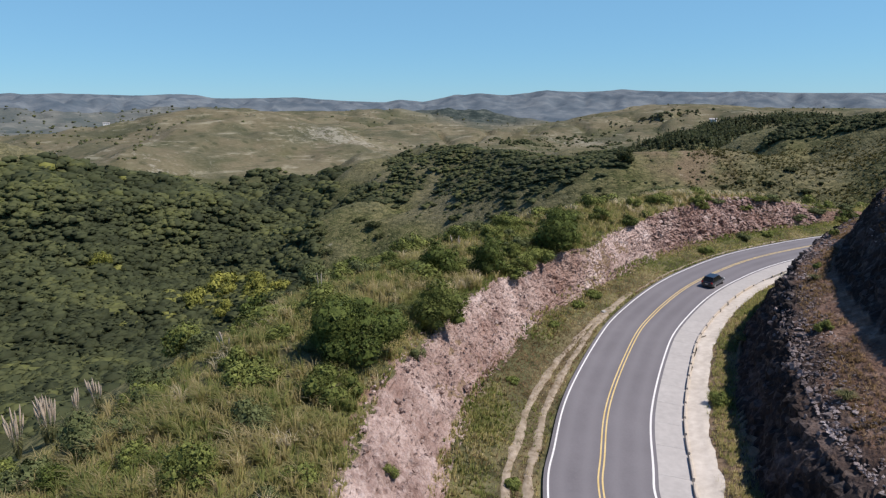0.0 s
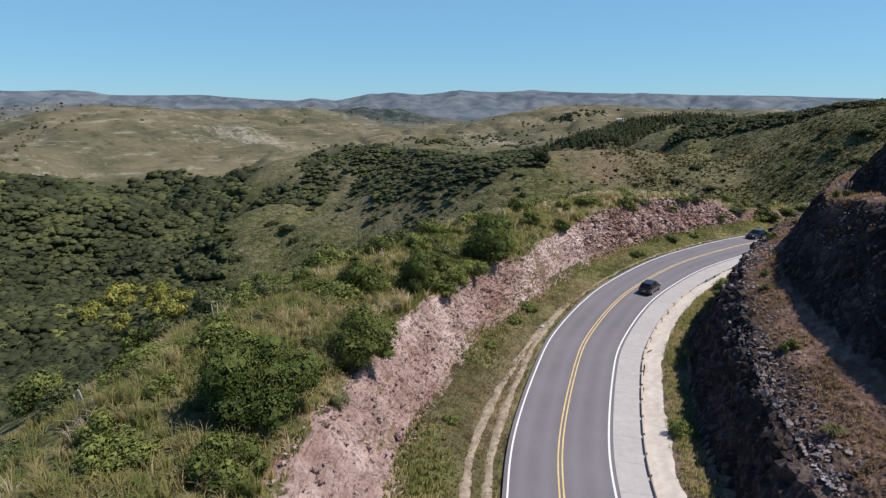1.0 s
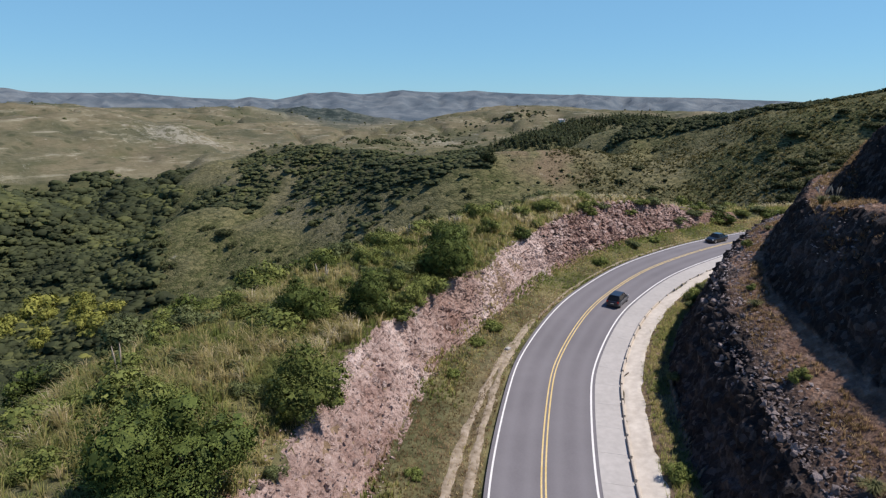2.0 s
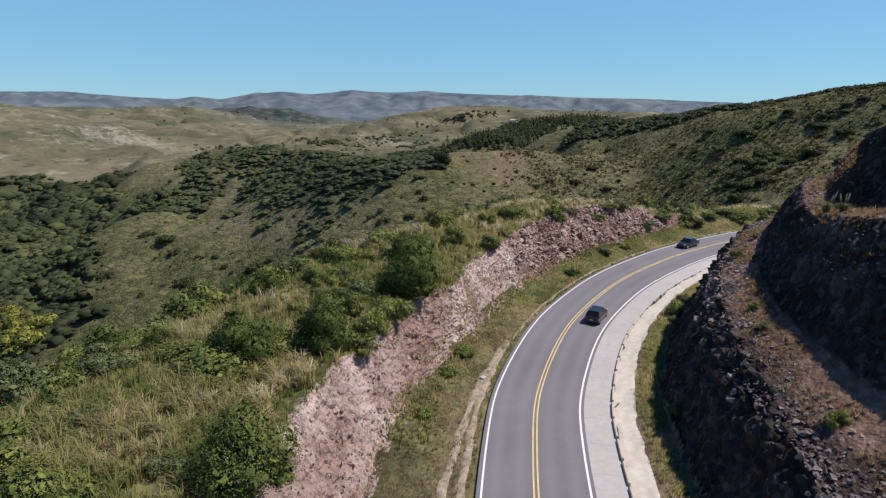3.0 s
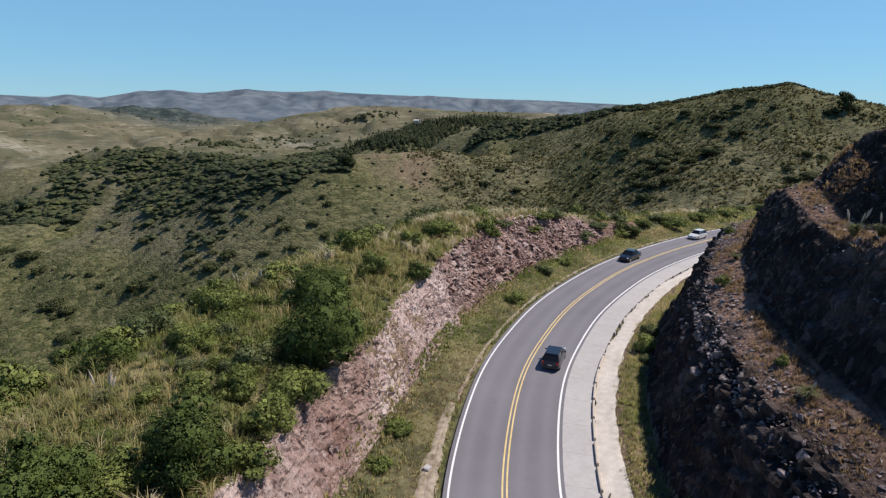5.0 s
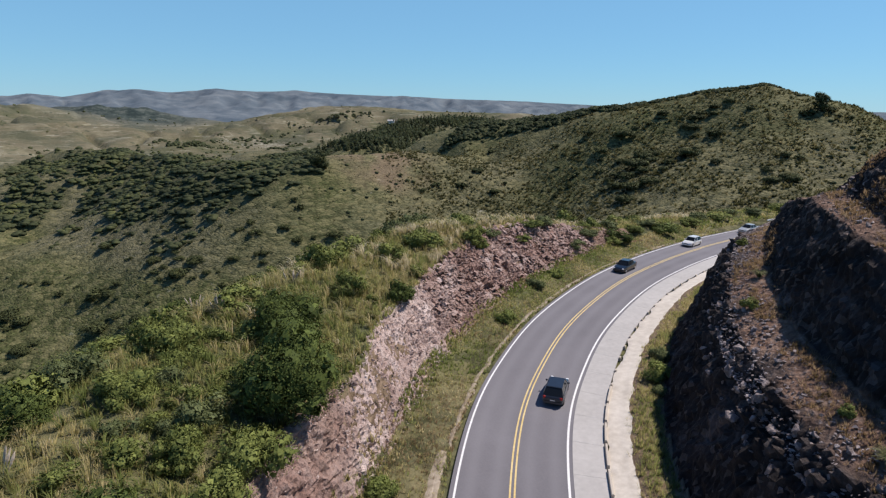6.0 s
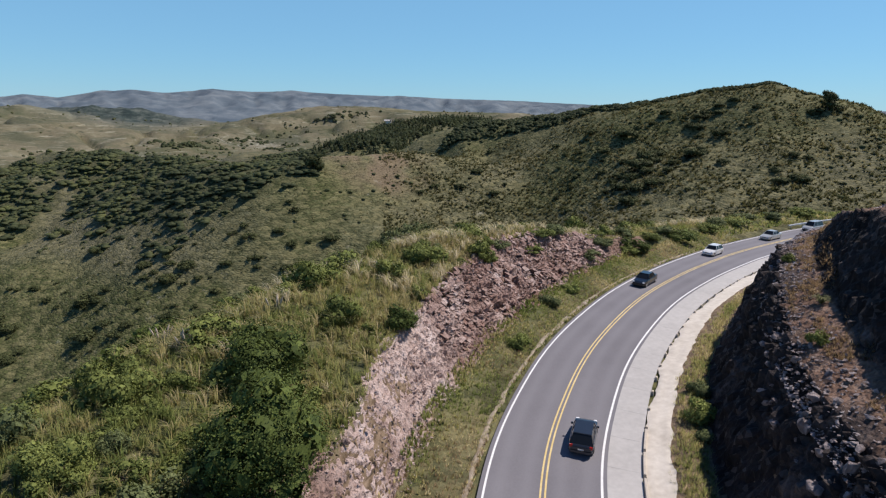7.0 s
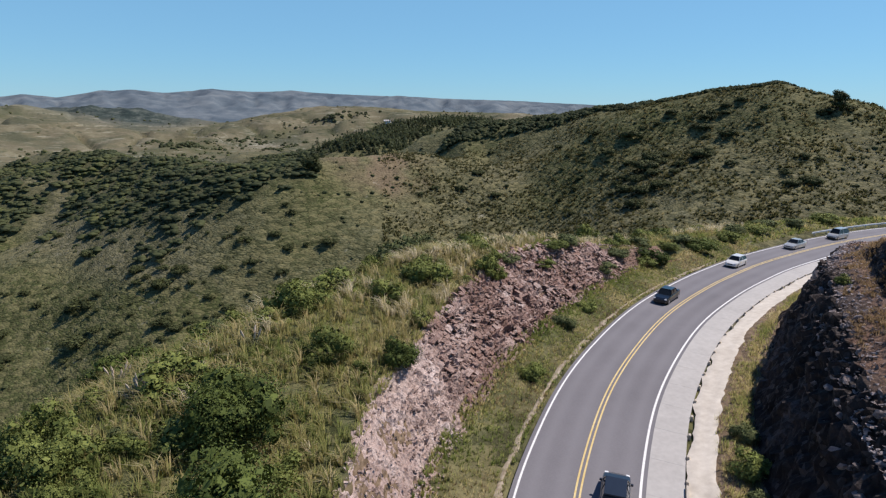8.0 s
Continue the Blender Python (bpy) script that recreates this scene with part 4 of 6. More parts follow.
# low shrubs on the verges
for x, y, wide, high, tone in ((25.9, 47.4, 2.0, 1.7, "green"), (49.8, 76.8, 2.9, 2.8, "green"), (52.6, 79.2, 2.0, 1.8, "olive"), (47.6, 75.0, 1.5, 1.2, "olive"), (5.8, 36.9, 1.3, 1.2, "green"),
                               (8.0, 52.0, 1.3, 1.0, "green"), (19.5, 72.6, 1.8, 1.3, "green"), (22.5, 76.0, 2.2, 1.5, "green"), (15.0, 66.3, 1.6, 1.1, "green"),
                               (46.5, 94.4, 2.6, 1.7, "green"), (56.0, 100.8, 2.6, 1.6, "olive"), (61.5, 103.0, 2.2, 1.4, "green"), (33.8, 58.8, 1.4, 1.0, "olive")):
    ob = shrub("verge_shrub", "bright" if tone == "green" else tone, wide * 1.1, high * 0.62, int(1100 * wide), 0.07, 200 + count, "low leafy shrub in the roadside grass", "shrub", 0.05, 8)
    s_d = road_coords(np.array([x]), np.array([y]))
    ob.matrix_basis = Matrix.Translation((x, y, float(cutting(*s_d)[0]) - 0.03))
    ob["group"] = "shrubs on the verge"
    count += 1


# leafy clumps on the rock benches
for s_k, d_k, wide, high in ((151.9, 15.9, 1.5, 1.0), (113.7, 16.3, 1.7, 1.1), (133.0, 16.8, 1.0, 0.7), (172.0, 15.2, 1.3, 0.8)):
    x, y = (float(v) for v in road_xy(s_k, d_k))
    ob = shrub("bench_shrub", "green", wide, high, int(1000 * wide), 0.06, 230 + count, "bright green tuft of leaves on the brown rock bench", "shrub", 0.03, 7)
    ob.matrix_basis = Matrix.Translation((x, y, float(cutting(np.array([s_k]), np.array([d_k]))[0]) - 0.05))
    ob["group"] = "shrubs on the benches"
    count += 1


# a concrete lump beside the track and a stick on the sand
def small_lump(name, x, y, size, mat, label, category, lift):
    bm = bmesh.new()
    bmesh.ops.create_cube(bm, size=1.0)
    bmesh.ops.scale(bm, vec=size, verts=bm.verts)
    bmesh.ops.subdivide_edges(bm, edges=bm.edges[:], cuts=2, use_grid_fill=True)
    rng = random.Random(3)
    for v in bm.verts:
        v.co += Vector((rng.uniform(-1, 1), rng.uniform(-1, 1), rng.uniform(-1, 1))) * 0.06 * min(size)
    bmesh.ops.bevel(bm, geom=[e for e in bm.edges if e.calc_face_angle(0) > 0.6], offset=0.1 * min(size), segments=2, affect="EDGES")
    ob = tagged(new(name, bm_mesh(name, bm, mat)), label, category)
    s_d = road_coords(np.array([x]), np.array([y]))
    ob.matrix_basis = Matrix.Translation((x, y, float(cutting(*s_d)[0]) + lift)) @ pose(0, 0, 0, 3, 4, 35)
    return ob


small_lump("concrete_block", 22.6, 71.4, (0.62, 0.42, 0.3), CONCRETE, "pale broken concrete block beside the worn track", "block", 0.1)
small_lump("stick", 31.8, 63.5, (0.9, 0.09, 0.09), BARK, "dark dry stick lying on the bare sand", "stick", 0.14)


# ---- woods and scattered scrub ----
def template(seed, quads, spread=0.34, flat=0.8, cone=False):
    """One far crown: a lumpy body of a few broad sprays with smaller sprays breaking its outline."""
    rng = np.random.default_rng(seed)
    if cone:
        h = np.linspace(0.15, 0.95, 6)
        centres, radii = np.c_[np.zeros(6), np.zeros(6), h], 0.34 * (1.06 - h)
        v, q, soft = leaf_cloud(rng, centres, radii, quads, 1.05 / math.sqrt(quads), 0.5, 0.7)
        return np.c_[v, soft]
    # lobes heaped over one another, each a low dome, with loose sprays breaking the outline
    n, around, rings = (6, 6, (0.0, 0.55, 1.0)) if quads > 60 else (4, 5, (0.0, 0.6, 1.0)) if quads > 10 else (2, 5, (0.0, 0.6, 1.0))
    a = 6.283 * (np.arange(n) + 0.7 * rng.random(n)) / max(n - 1, 1)
    r = spread * (0.55 + 0.35 * rng.random(n))
    r[-1] = 0.04
    size = 0.2 + 0.07 * rng.random(n)
    if n == 2:
        size, r = size * 1.45, r * 0.5
    base = np.where(np.arange(n) == n - 1, 0.34, 0.06 + 0.16 * rng.random(n)) * flat
    bodies = []
    for m in range(n):
        grid = np.zeros((len(rings), around, 3))
        for i, u in enumerate(rings):
            for k in range(around):
                q = 6.283 * (k + 0.5 * (i % 2)) / around
                rad = size[m] * math.sqrt(max(1 - u ** 2.2, 0)) * (1 if i == len(rings) - 1 else 0.82 + 0.36 * rng.random())
                grid[i, k] = math.cos(q) * rad, math.sin(q) * rad, base[m] + size[m] * 1.5 * flat * u - (0.08 if i == 0 else 0)
        grid[:, :, :2] += (math.cos(a[m]) * r[m], math.sin(a[m]) * r[m])
        quad = np.array([[grid[i, k], grid[i, (k + 1) % around], grid[i + 1, (k + 1) % around], grid[i + 1, k]] for i in range(len(rings) - 1) for k in range(around)]).reshape(-1, 3)
        mid = np.array((math.cos(a[m]) * r[m], math.sin(a[m]) * r[m], base[m] - 0.04))
        way = (quad - mid) + rng.normal(size=quad.shape) * 0.05
        way /= np.linalg.norm(way, axis=1)[:, None]
        bodies.append(np.c_[quad, way][np.arange(len(quad)).reshape(-1, 4)[:, ::-1].ravel()])
    centres = np.c_[np.cos(a) * r, np.sin(a) * r, base + size * 0.5]
    loose = max(4, quads // 2)
    v, q, soft = leaf_cloud(rng, centres, size, loose, 0.5 / math.sqrt(loose + 4), 0.5, 0.9)
    return np.r_[np.c_[v, soft], np.concatenate(bodies)]


def scatter_stuff(name, places, wide, high, tone, quads, material, label, category, cone=False):
    """Many crowns joined into one mesh. places (n,3)."""
    rng = np.random.default_rng(9)
    kinds = [template(300 + k, quads, cone=cone) for k in range(6)]
    n = len(places)
    pick, turn = rng.integers(0, 6, n), rng.random(n) * 6.283
    base = np.stack(kinds)[pick]
    soft = base[:, :, 3:]
    c, s = np.cos(turn)[:, None], np.sin(turn)[:, None]
    v = np.stack([base[:, :, 0] * c - base[:, :, 1] * s, base[:, :, 0] * s + base[:, :, 1] * c, base[:, :, 2]], -1)
    v = v * np.stack([wide, wide, high], -1)[:, None, :] + places[:, None, :]
    m = v.shape[1]
    soft = np.stack([soft[:, :, 0] * c - soft[:, :, 1] * s, soft[:, :, 0] * s + soft[:, :, 1] * c, soft[:, :, 2]], -1)
    me = quads_mesh(name, v.reshape(-1, 3), np.arange(n * m).reshape(-1, 4)[:, ::-1], [material], False, None, soft.reshape(-1, 3))
    set_float(me, "tone", np.repeat(tone, m))
    return tagged(new(name, me), label, category, kind="stuff")


def wood_material():
    m, n, l, b = shader("wood_leaves", 0.7, spec=0.15)
    geo = n.new("ShaderNodeNewGeometry")
    f = math_node(n, l, "ADD", attribute(n, "tone"), math_node(n, l, "MULTIPLY", math_node(n, l, "SUBTRACT", geo.outputs["Random Per Island"], 0.5), 0.3))
    l.new(ramp_node(n, l, f, [(0.0, (0.058, 0.07, 0.036)), (0.35, (0.1, 0.118, 0.056)), (0.6, (0.15, 0.165, 0.07)), (0.8, (0.19, 0.21, 0.075)), (1.0, (0.29, 0.3, 0.09))]), b.inputs["Base Color"])
    thin_leaf(n, l, b, 0.42)
    return m


WOOD = wood_material()


def sample(n, az0, az1, r0, r1, seed, power=1.0):
    """Places in a sector round the road's start; power 1: even in area."""
    rng = np.random.default_rng(seed)
    a = np.radians(az0 + (az1 - az0) * rng.random(n))
    u = rng.random(n)
    r = np.sqrt(r0 ** 2 + (r1 ** 2 - r0 ** 2) * u) if power == 1.0 else r0 * (r1 / r0) ** u
    x, y = 8 + r * np.sin(a), 40 + r * np.cos(a)
    return x, y, land(x, y), r, rng


def valley_wood():
    x, y, z, r, rng = sample(20000, -44, 6, 62, 860, 21)
    dense, patch = wood_cover(x, y, z, r), fbm(x, y, 55, 3, 91)
    keep = rng.random(len(x)) < dense * (0.95 + 0.4 * patch)
    s, d = road_coords(x, y)
    keep &= (d < -44) & (z < -12)
    x, y, z, r = x[keep], y[keep], z[keep], r[keep]
    tone = np.clip(0.3 + 0.6 * fbm(x, y, 40, 3, 93) + 0.15 * rng.normal(size=len(x)), 0.03, 0.66)
    bright = np.zeros(len(x))
    for cx, cy, rad in ((-137, 398, 20), (-103, 380, 16), (-151, 376, 18), (-221, 406, 9), (-238, 333, 12), (-84, 330, 14), (-70, 290, 10)):
        bright = np.maximum(bright, np.exp(-((x - cx) ** 2 + (y - cy) ** 2) / (2 * (rad * 0.7) ** 2)))
    yellow = rng.random(len(x)) < np.maximum(0.6 * bright - 0.1, 0.003)
    tone = np.where(yellow, 0.9 + 0.25 * rng.random(len(x)), tone)
    wide = (8.0 + 14.0 * rng.random(len(x)) ** 1.5) * (1 + 0.2 * smoothstep(450, 800, r))
    high = wide * (0.36 + 0.2 * rng.random(len(x)))
    for a, b, q in ((0, 300, 90), (300, 520, 36), (520, 2000, 10)):
        m = (r >= a) & (r < b)
        if m.any():
            scatter_stuff("woodland", np.c_[x, y, z - 0.4][m], wide[m], high[m], tone[m], q, WOOD, "dense mixed green woodland filling the valley", "woodland")


valley_wood()


# the belt of low trees on the crest beyond the bend: its lower and its upper edge
BELT_LOW = [(225, 405), (246, 380), (260, 358), (266, 340), (278, 325), (283, 306), (285, 288), (288, 272), (290, 260), (294, 248), (302, 238), (310, 228)]
BELT_TOP = [(262, 415), (275, 396), (290, 372), (290, 345), (291, 321), (296, 303), (297, 283), (297, 265), (299, 252), (306, 242), (312, 230), (313, 216)]


def spur_scrub():
    x, y, z, r, rng = sample(30000, -16, 40, 240, 900, 23)
    keep = rng.random(len(x)) < 0.95 * thicket_cover(x, y, z, r)
    x, y, z, r = x[keep], y[keep], z[keep], r[keep]
    wide = 4.2 + 8.5 * rng.random(len(x)) ** 1.6
    high = wide * (0.25 + 0.13 * rng.random(len(x)))
    scatter_stuff("hilltop_scrub", np.c_[x, y, z - 0.3], wide, high, np.clip(0.2 + 0.3 * rng.random(len(x)) + 0.5 * fbm(x, y, 30, 3, 96), 0.03, 0.66), 11, WOOD, "dense dark scrub along the top of the spur", "scrub")
    # the belt of low trees along the crest of the hill beyond the bend
    rng = np.random.default_rng(24)
    n = 900
    u, v = rng.random(n) ** 1.2, rng.random((n, 1))
    low, top = (np.c_[np.interp(u, np.linspace(0, 1, 12), [p[0] for p in e]), np.interp(u, np.linspace(0, 1, 12), [p[1] for p in e])] for e in (BELT_LOW, BELT_TOP))
    x, y = (low + (top - low) * v ** np.interp(u, [0.3, 0.6], [1.0, 0.45])[:, None] + rng.normal(size=(n, 2)) * 1.5).T
    wide = np.interp(u, [0, 0.4, 0.7, 1], [7.5, 6, 4.2, 3.6]) * (0.6 + 0.7 * rng.random(n))
    scatter_stuff("crest_scrub", np.c_[x, y, land(x, y) - 0.3], wide, wide * (0.5 + 0.15 * rng.random(n)), np.clip(0.08 + 0.34 * rng.random(n), 0, 0.6), 26, WOOD, "dark belt of low trees and scrub along the crest", "scrub")


spur_scrub()

# single shrubs on the hillsides: place and width
HILL_SHRUBS = [
    (219, 420, 9.6), (198, 315, 8.6), (211, 324, 3.2), (239, 358, 5.0), (237, 378, 3.7), (182, 307, 7.0), (169, 311, 6.9), (159, 308, 5.1), (196, 297, 7.0), (205, 300, 4.2), (205, 296, 2.4),
    (186, 294, 2.8), (154, 321, 4.0), (191, 311, 3.0), (249, 309, 6.6), (238, 291, 5.6), (240, 282, 4.3), (230, 286, 4.2), (235, 272, 3.6), (225, 269, 4.6), (220, 265, 4.5), (217, 269, 3.4),
    (212, 267, 5.0), (209, 239, 4.1), (203, 250, 3.7), (235, 261, 5.2), (229, 255, 6.2), (241, 265, 10.6), (237, 249, 7.4), (256, 289, 10.9), (253, 262, 13.3), (259, 262, 4.9)]
HILL_THICKET = [
    (215, 232, 10.3), (215, 221, 12.6), (220, 217, 10.1), (206, 218, 9.8), (233, 236, 13.6), (243, 240, 12.4), (247, 238, 10.2), (230, 219, 6.2), (226, 241, 8.1), (206, 209, 4.8),
    (213, 237, 5.2), (222, 231, 10.5), (235, 221, 5.3), (222, 242, 6.4), (228, 228, 9.0), (238, 231, 8.0)]
CREST_SHRUBS = [
    (270, 236, 10.8), (276, 238, 9.1), (265, 219, 10.3), (264, 230, 5.8), (245, 217, 10.8), (251, 219, 6.6), (250, 228, 4.5), (241, 225, 4.9), (241, 201, 6.7), (261, 213, 3.9), (282, 215, 4.2),
    (274, 213, 3.5), (271, 209, 4.0), (270, 213, 2.9), (261, 203, 3.3), (272, 255, 7.5), (264, 257, 4.3), (268, 240, 4.8), (280, 232, 6.1), (289, 230, 9.3), (285, 235, 7.4), (279, 238, 6.1)]
OPEN_SHRUBS = [
    (243, 180, 6.0), (238, 175, 6.8), (244, 171, 8.9), (259, 177, 5.2), (256, 181, 5.2), (252, 180, 2.6), (234, 194, 2.5), (272, 177, 3.3), (257, 163, 3.1), (292, 194, 7.1), (299, 184, 4.2),
    (302, 180, 4.2), (297, 174, 3.5), (300, 189, 7.2), (217, 192, 3.3), (216, 198, 3.3), (215, 207, 3.4)]
SPUR_SHRUBS = [
    (21, 370, 9.2), (28, 346, 2.8), (35, 328, 7.0), (40, 332, 3.8), (51, 308, 6.0), (42, 309, 9.6), (47, 301, 4.4), (52, 300, 4.9), (56, 297, 2.4), (63, 299, 6.4), (71, 295, 4.8),
    (73, 290, 4.3), (83, 284, 6.2), (89, 293, 6.9), (96, 292, 3.4), (104, 288, 8.3), (86, 301, 6.5), (74, 305, 7.0), (69, 311, 5.1), (74, 312, 5.1), (94, 303, 2.5), (95, 308, 5.2),
    (95, 313, 4.2), (63, 322, 3.7), (55, 320, 2.6), (43, 356, 3.5), (38, 374, 4.3), (69, 326, 2.7), (26, 403, 4.0), (9, 417, 7.0)]
SLOPE_SHRUBS = [
    (15, 330, 14.7), (-5, 363, 4.9), (3, 362, 3.6), (-12, 369, 4.3), (6, 350, 2.3), (27, 311, 3.1), (31, 309, 2.5), (27, 319, 2.1), (56, 289, 5.2), (56, 280, 4.1), (61, 281, 6.0),
    (30, 303, 3.5), (39, 287, 9.4), (42, 282, 6.9), (47, 282, 4.6), (12, 309, 14.0), (21, 296, 7.8), (25, 298, 6.8), (18, 293, 3.4), (7, 303, 5.0), (12, 297, 3.4), (-16, 343, 9.8), (-15, 320, 8.1)]
FALL_SHRUBS = [
    (-80, 431, 14.3), (-72, 417, 15.3), (-88, 427, 10.3), (-82, 404, 4.5), (-44, 426, 15.0), (-33, 404, 12.0), (-28, 392, 8.5), (-83, 457, 12.6), (-21, 350, 13.0), (-32, 360, 5.2), (-43, 358, 5.9),
    (20, 372, 9.0), (36, 329, 7.6), (49, 310, 7.2), (-6, 364, 4.6), (-15, 373, 4.0), (-1, 350, 5.0), (26, 347, 3.7), (-94, 408, 16), (-86, 396, 13), (-73, 383, 17), (-64, 390, 12), (-100, 398, 12)]


def hillside_shrubs():
    small = [shrub("hillside_shrub", "scrub", 3.0, 1.6, 650, 0.1, 400 + k, "low round dark shrub on the grassy hillside", "shrub", 0.07, 8) for k in range(5)]
    large = [shrub("hillside_thicket", "scrub", 8.0, 2.9, 2000, 0.155, 420 + k, "broad dark thicket on the grassy hillside", "thicket", 0.2, 18) for k in range(4)]
    rng = random.Random(44)
    used = {3.0: 0, 8.0: 0}
    for x, y, wide in HILL_SHRUBS + HILL_THICKET + CREST_SHRUBS + OPEN_SHRUBS + SPUR_SHRUBS + SLOPE_SHRUBS + FALL_SHRUBS:
        kinds, base = (large, 8.0) if wide > 6 else (small, 3.0)
        k, g = used[base], wide * 1.0 / base
        used[base] += 1
        m = Matrix.Translation((x, y, land_at(x, y) - 0.15)) @ pose(0, 0, 0, 0, 0, rng.uniform(0, 360)) @ Matrix.Diagonal((g, g * rng.uniform(0.85, 1.1), g * rng.uniform(0.58, 0.85), 1))
        ob = kinds[k] if k < len(kinds) else copy_thing(kinds[k % len(kinds)], m)
        ob.matrix_basis = m
        ob["group"] = "shrubs on the hillside"
    # more of them, strewn over the slope below the spur
    for k in range(90):
        x, y = rng.uniform(-25, 75), rng.uniform(222, 350)
        g = rng.uniform(0.5, 1.5)
        m = Matrix.Translation((x, y, land_at(x, y) - 0.15)) @ pose(0, 0, 0, 0, 0, rng.uniform(0, 360)) @ Matrix.Diagonal((g, g, g * rng.uniform(0.55, 0.85), 1))
        copy_thing(small[k % 5], m)["group"] = "shrubs on the hillside"


hillside_shrubs()


def slope_scrub():
    """Low tufts and shrubs too small to pick apart, dotted over the open slopes."""
    x, y, z, r, rng = sample(21000, -34, 74, 75, 680, 25)
    patch = fbm(x, y, 34, 3, 97)
    keep = rng.random(len(x)) < np.where(x < 150, 0.1 + 0.75 * np.clip(patch, 0, 1), 0.1 + 0.55 * np.clip(patch, 0, 1))
    s, d = road_coords(x, y)
    keep &= (d < -34) & (x > -75 - 0.08 * y)
    x, y, z = x[keep], y[keep], z[keep]
    wide = 0.9 + 2.6 * rng.random(len(x)) ** 2.0
    scatter_stuff("slope_scrub", np.c_[x, y, z - 0.1], wide, wide * (0.34 + 0.16 * rng.random(len(x))), np.clip(0.12 + 0.42 * rng.random(len(x)), 0, 0.6), 8, WOOD, "low dark shrubs dotted over the open slopes", "scrub")


slope_scrub()


def far_scrub():
    x, y, z, r, rng = sample(15000, -44, 60, 480, 2700, 27, 0.0)
    patch = fbm(x, y, 170, 4, 99)
    keep = rng.random(len(x)) < 0.008 + 2.2 * np.clip(patch - 0.16, 0, 1) + 0.75 * ravine(x, y) * (patch > -0.1) + 1.2 * np.exp(-((x - 220) ** 2 + (y - 2830) ** 2) / (2 * 190.0 ** 2)) + 0.8 * smoothstep(-600, -800, x) * smoothstep(1100, 1500, y) + 1.1 * np.exp(-((x - 205) ** 2 + (y - 1250) ** 2) / (2 * 55.0 ** 2)) + 0.9 * np.exp(-((x - 270) ** 2 + (y - 1340) ** 2) / (2 * 45.0 ** 2)) + 0.8 * np.exp(-((x - 190) ** 2 + (y - 1050) ** 2) / (2 * 70.0 ** 2)) + 1.2 * np.exp(-((x + 500) ** 2 + (y - 1090) ** 2) / (2 * 55.0 ** 2)) + 1.0 * np.exp(-((x + 560) ** 2 + (y - 1180) ** 2) / (2 * 50.0 ** 2))
    keep &= ~((x < 0) & (r < 900) & (z < -40))
    x, y, z, r = x[keep], y[keep], z[keep], r[keep]
    wide = (3.5 + 8 * rng.random(len(x)) ** 2) * (1 + 0.3 * smoothstep(900, 2200, r))
    scatter_stuff("far_scrub", np.c_[x, y, z - 0.4], wide, wide * 0.6, np.clip(0.2 + 0.4 * rng.random(len(x)), 0, 1), 4, WOOD, "dots and belts of dark scrub on the far hills", "scrub")


far_scrub()


# clumps in the dip and on the brow of the far hills: place and width
DIP_CLUMPS = [(169, 1355, 32), (189, 1271, 47), (217, 1287, 47), (239, 1269, 35), (260, 1320, 24), (304, 1372, 18), (340, 1376, 36), (379, 1433, 35), (381, 1375, 31), (450, 1475, 20), (374, 1252, 31),
              (600, 1547, 30), (629, 1542, 40), (575, 1563, 24), (520, 1514, 18), (687, 1602, 35), (709, 1577, 32), (515, 1462, 20), (483, 1533, 18), (417, 1294, 37), (458, 1323, 26), (295, 1408, 18)]


def dip_clumps():
    rng = np.random.default_rng(33)
    x, y, wide = (np.concatenate(v) for v in zip(*[(cx + rng.normal(size=9) * w * 0.26, cy + rng.normal(size=9) * w * 0.3, w * (0.22 + 0.22 * rng.random(9))) for cx, cy, w in DIP_CLUMPS]))
    scatter_stuff("dip_trees", np.c_[x, y, land(x, y) - 0.5], wide, wide * 0.7, np.clip(0.1 + 0.3 * rng.random(len(x)), 0, 1), 12, WOOD, "clumps of dark trees in the dip between the far hills", "woodland")


dip_clumps()


def pine_wood():
    rng = np.random.default_rng(31)
    n = 1700
    u = rng.random(n)
    x = np.interp(u, [0, 0.25, 0.55, 0.75, 1], [235, 275, 335, 400, 480]) + rng.normal(size=n) * 14
    y = np.interp(u, [0, 0.25, 0.55, 0.75, 1], [580, 610, 660, 690, 690]) + rng.normal(size=n) * 22 - 14
    z = land(x, y)
    scatter_stuff("pine_wood", np.c_[x, y, z - 0.3], 5.5 + 2.5 * rng.random(n), 6.5 + 4 * rng.random(n), np.clip(0.05 + 0.2 * rng.random(n), 0, 1), 30, WOOD, "dark plantation of pines on the ridge", "woodland", True)


pine_wood()
for k, (x, y, wide, high) in enumerate(((-95, 346, 15, 12), (-107, 372, 14, 11.5), (-90, 362, 11, 9.5), (-137, 399, 16, 12), (-148, 377, 14, 11), (-120, 352, 13, 10.5), (-221, 406, 12, 11), (-129, 384, 12, 11), (-112, 392, 12, 10))):
    ob = set_down(shrub("tree", "yellow", wide * 1.45, high * 1.1, 3600, 0.27, 510 + k, "yellow-green tree standing out in the valley wood", "tree", 0.25, 13), x, y)
    ob["group"] = "yellow trees in the valley"
lone = shrub("tree", "scrub", 10.5, 10.5, 6000, 0.24, 501, "lone round dark tree standing on the spur", "tree", 0.3, 14)
set_down(lone, 113, 330)
lone = shrub("tree", "scrub", 7.5, 11.5, 1400, 0.42, 503, "lone dark conifer on the crest of the hill", "tree", 0.3, 12)
set_down(lone, 297, 191)


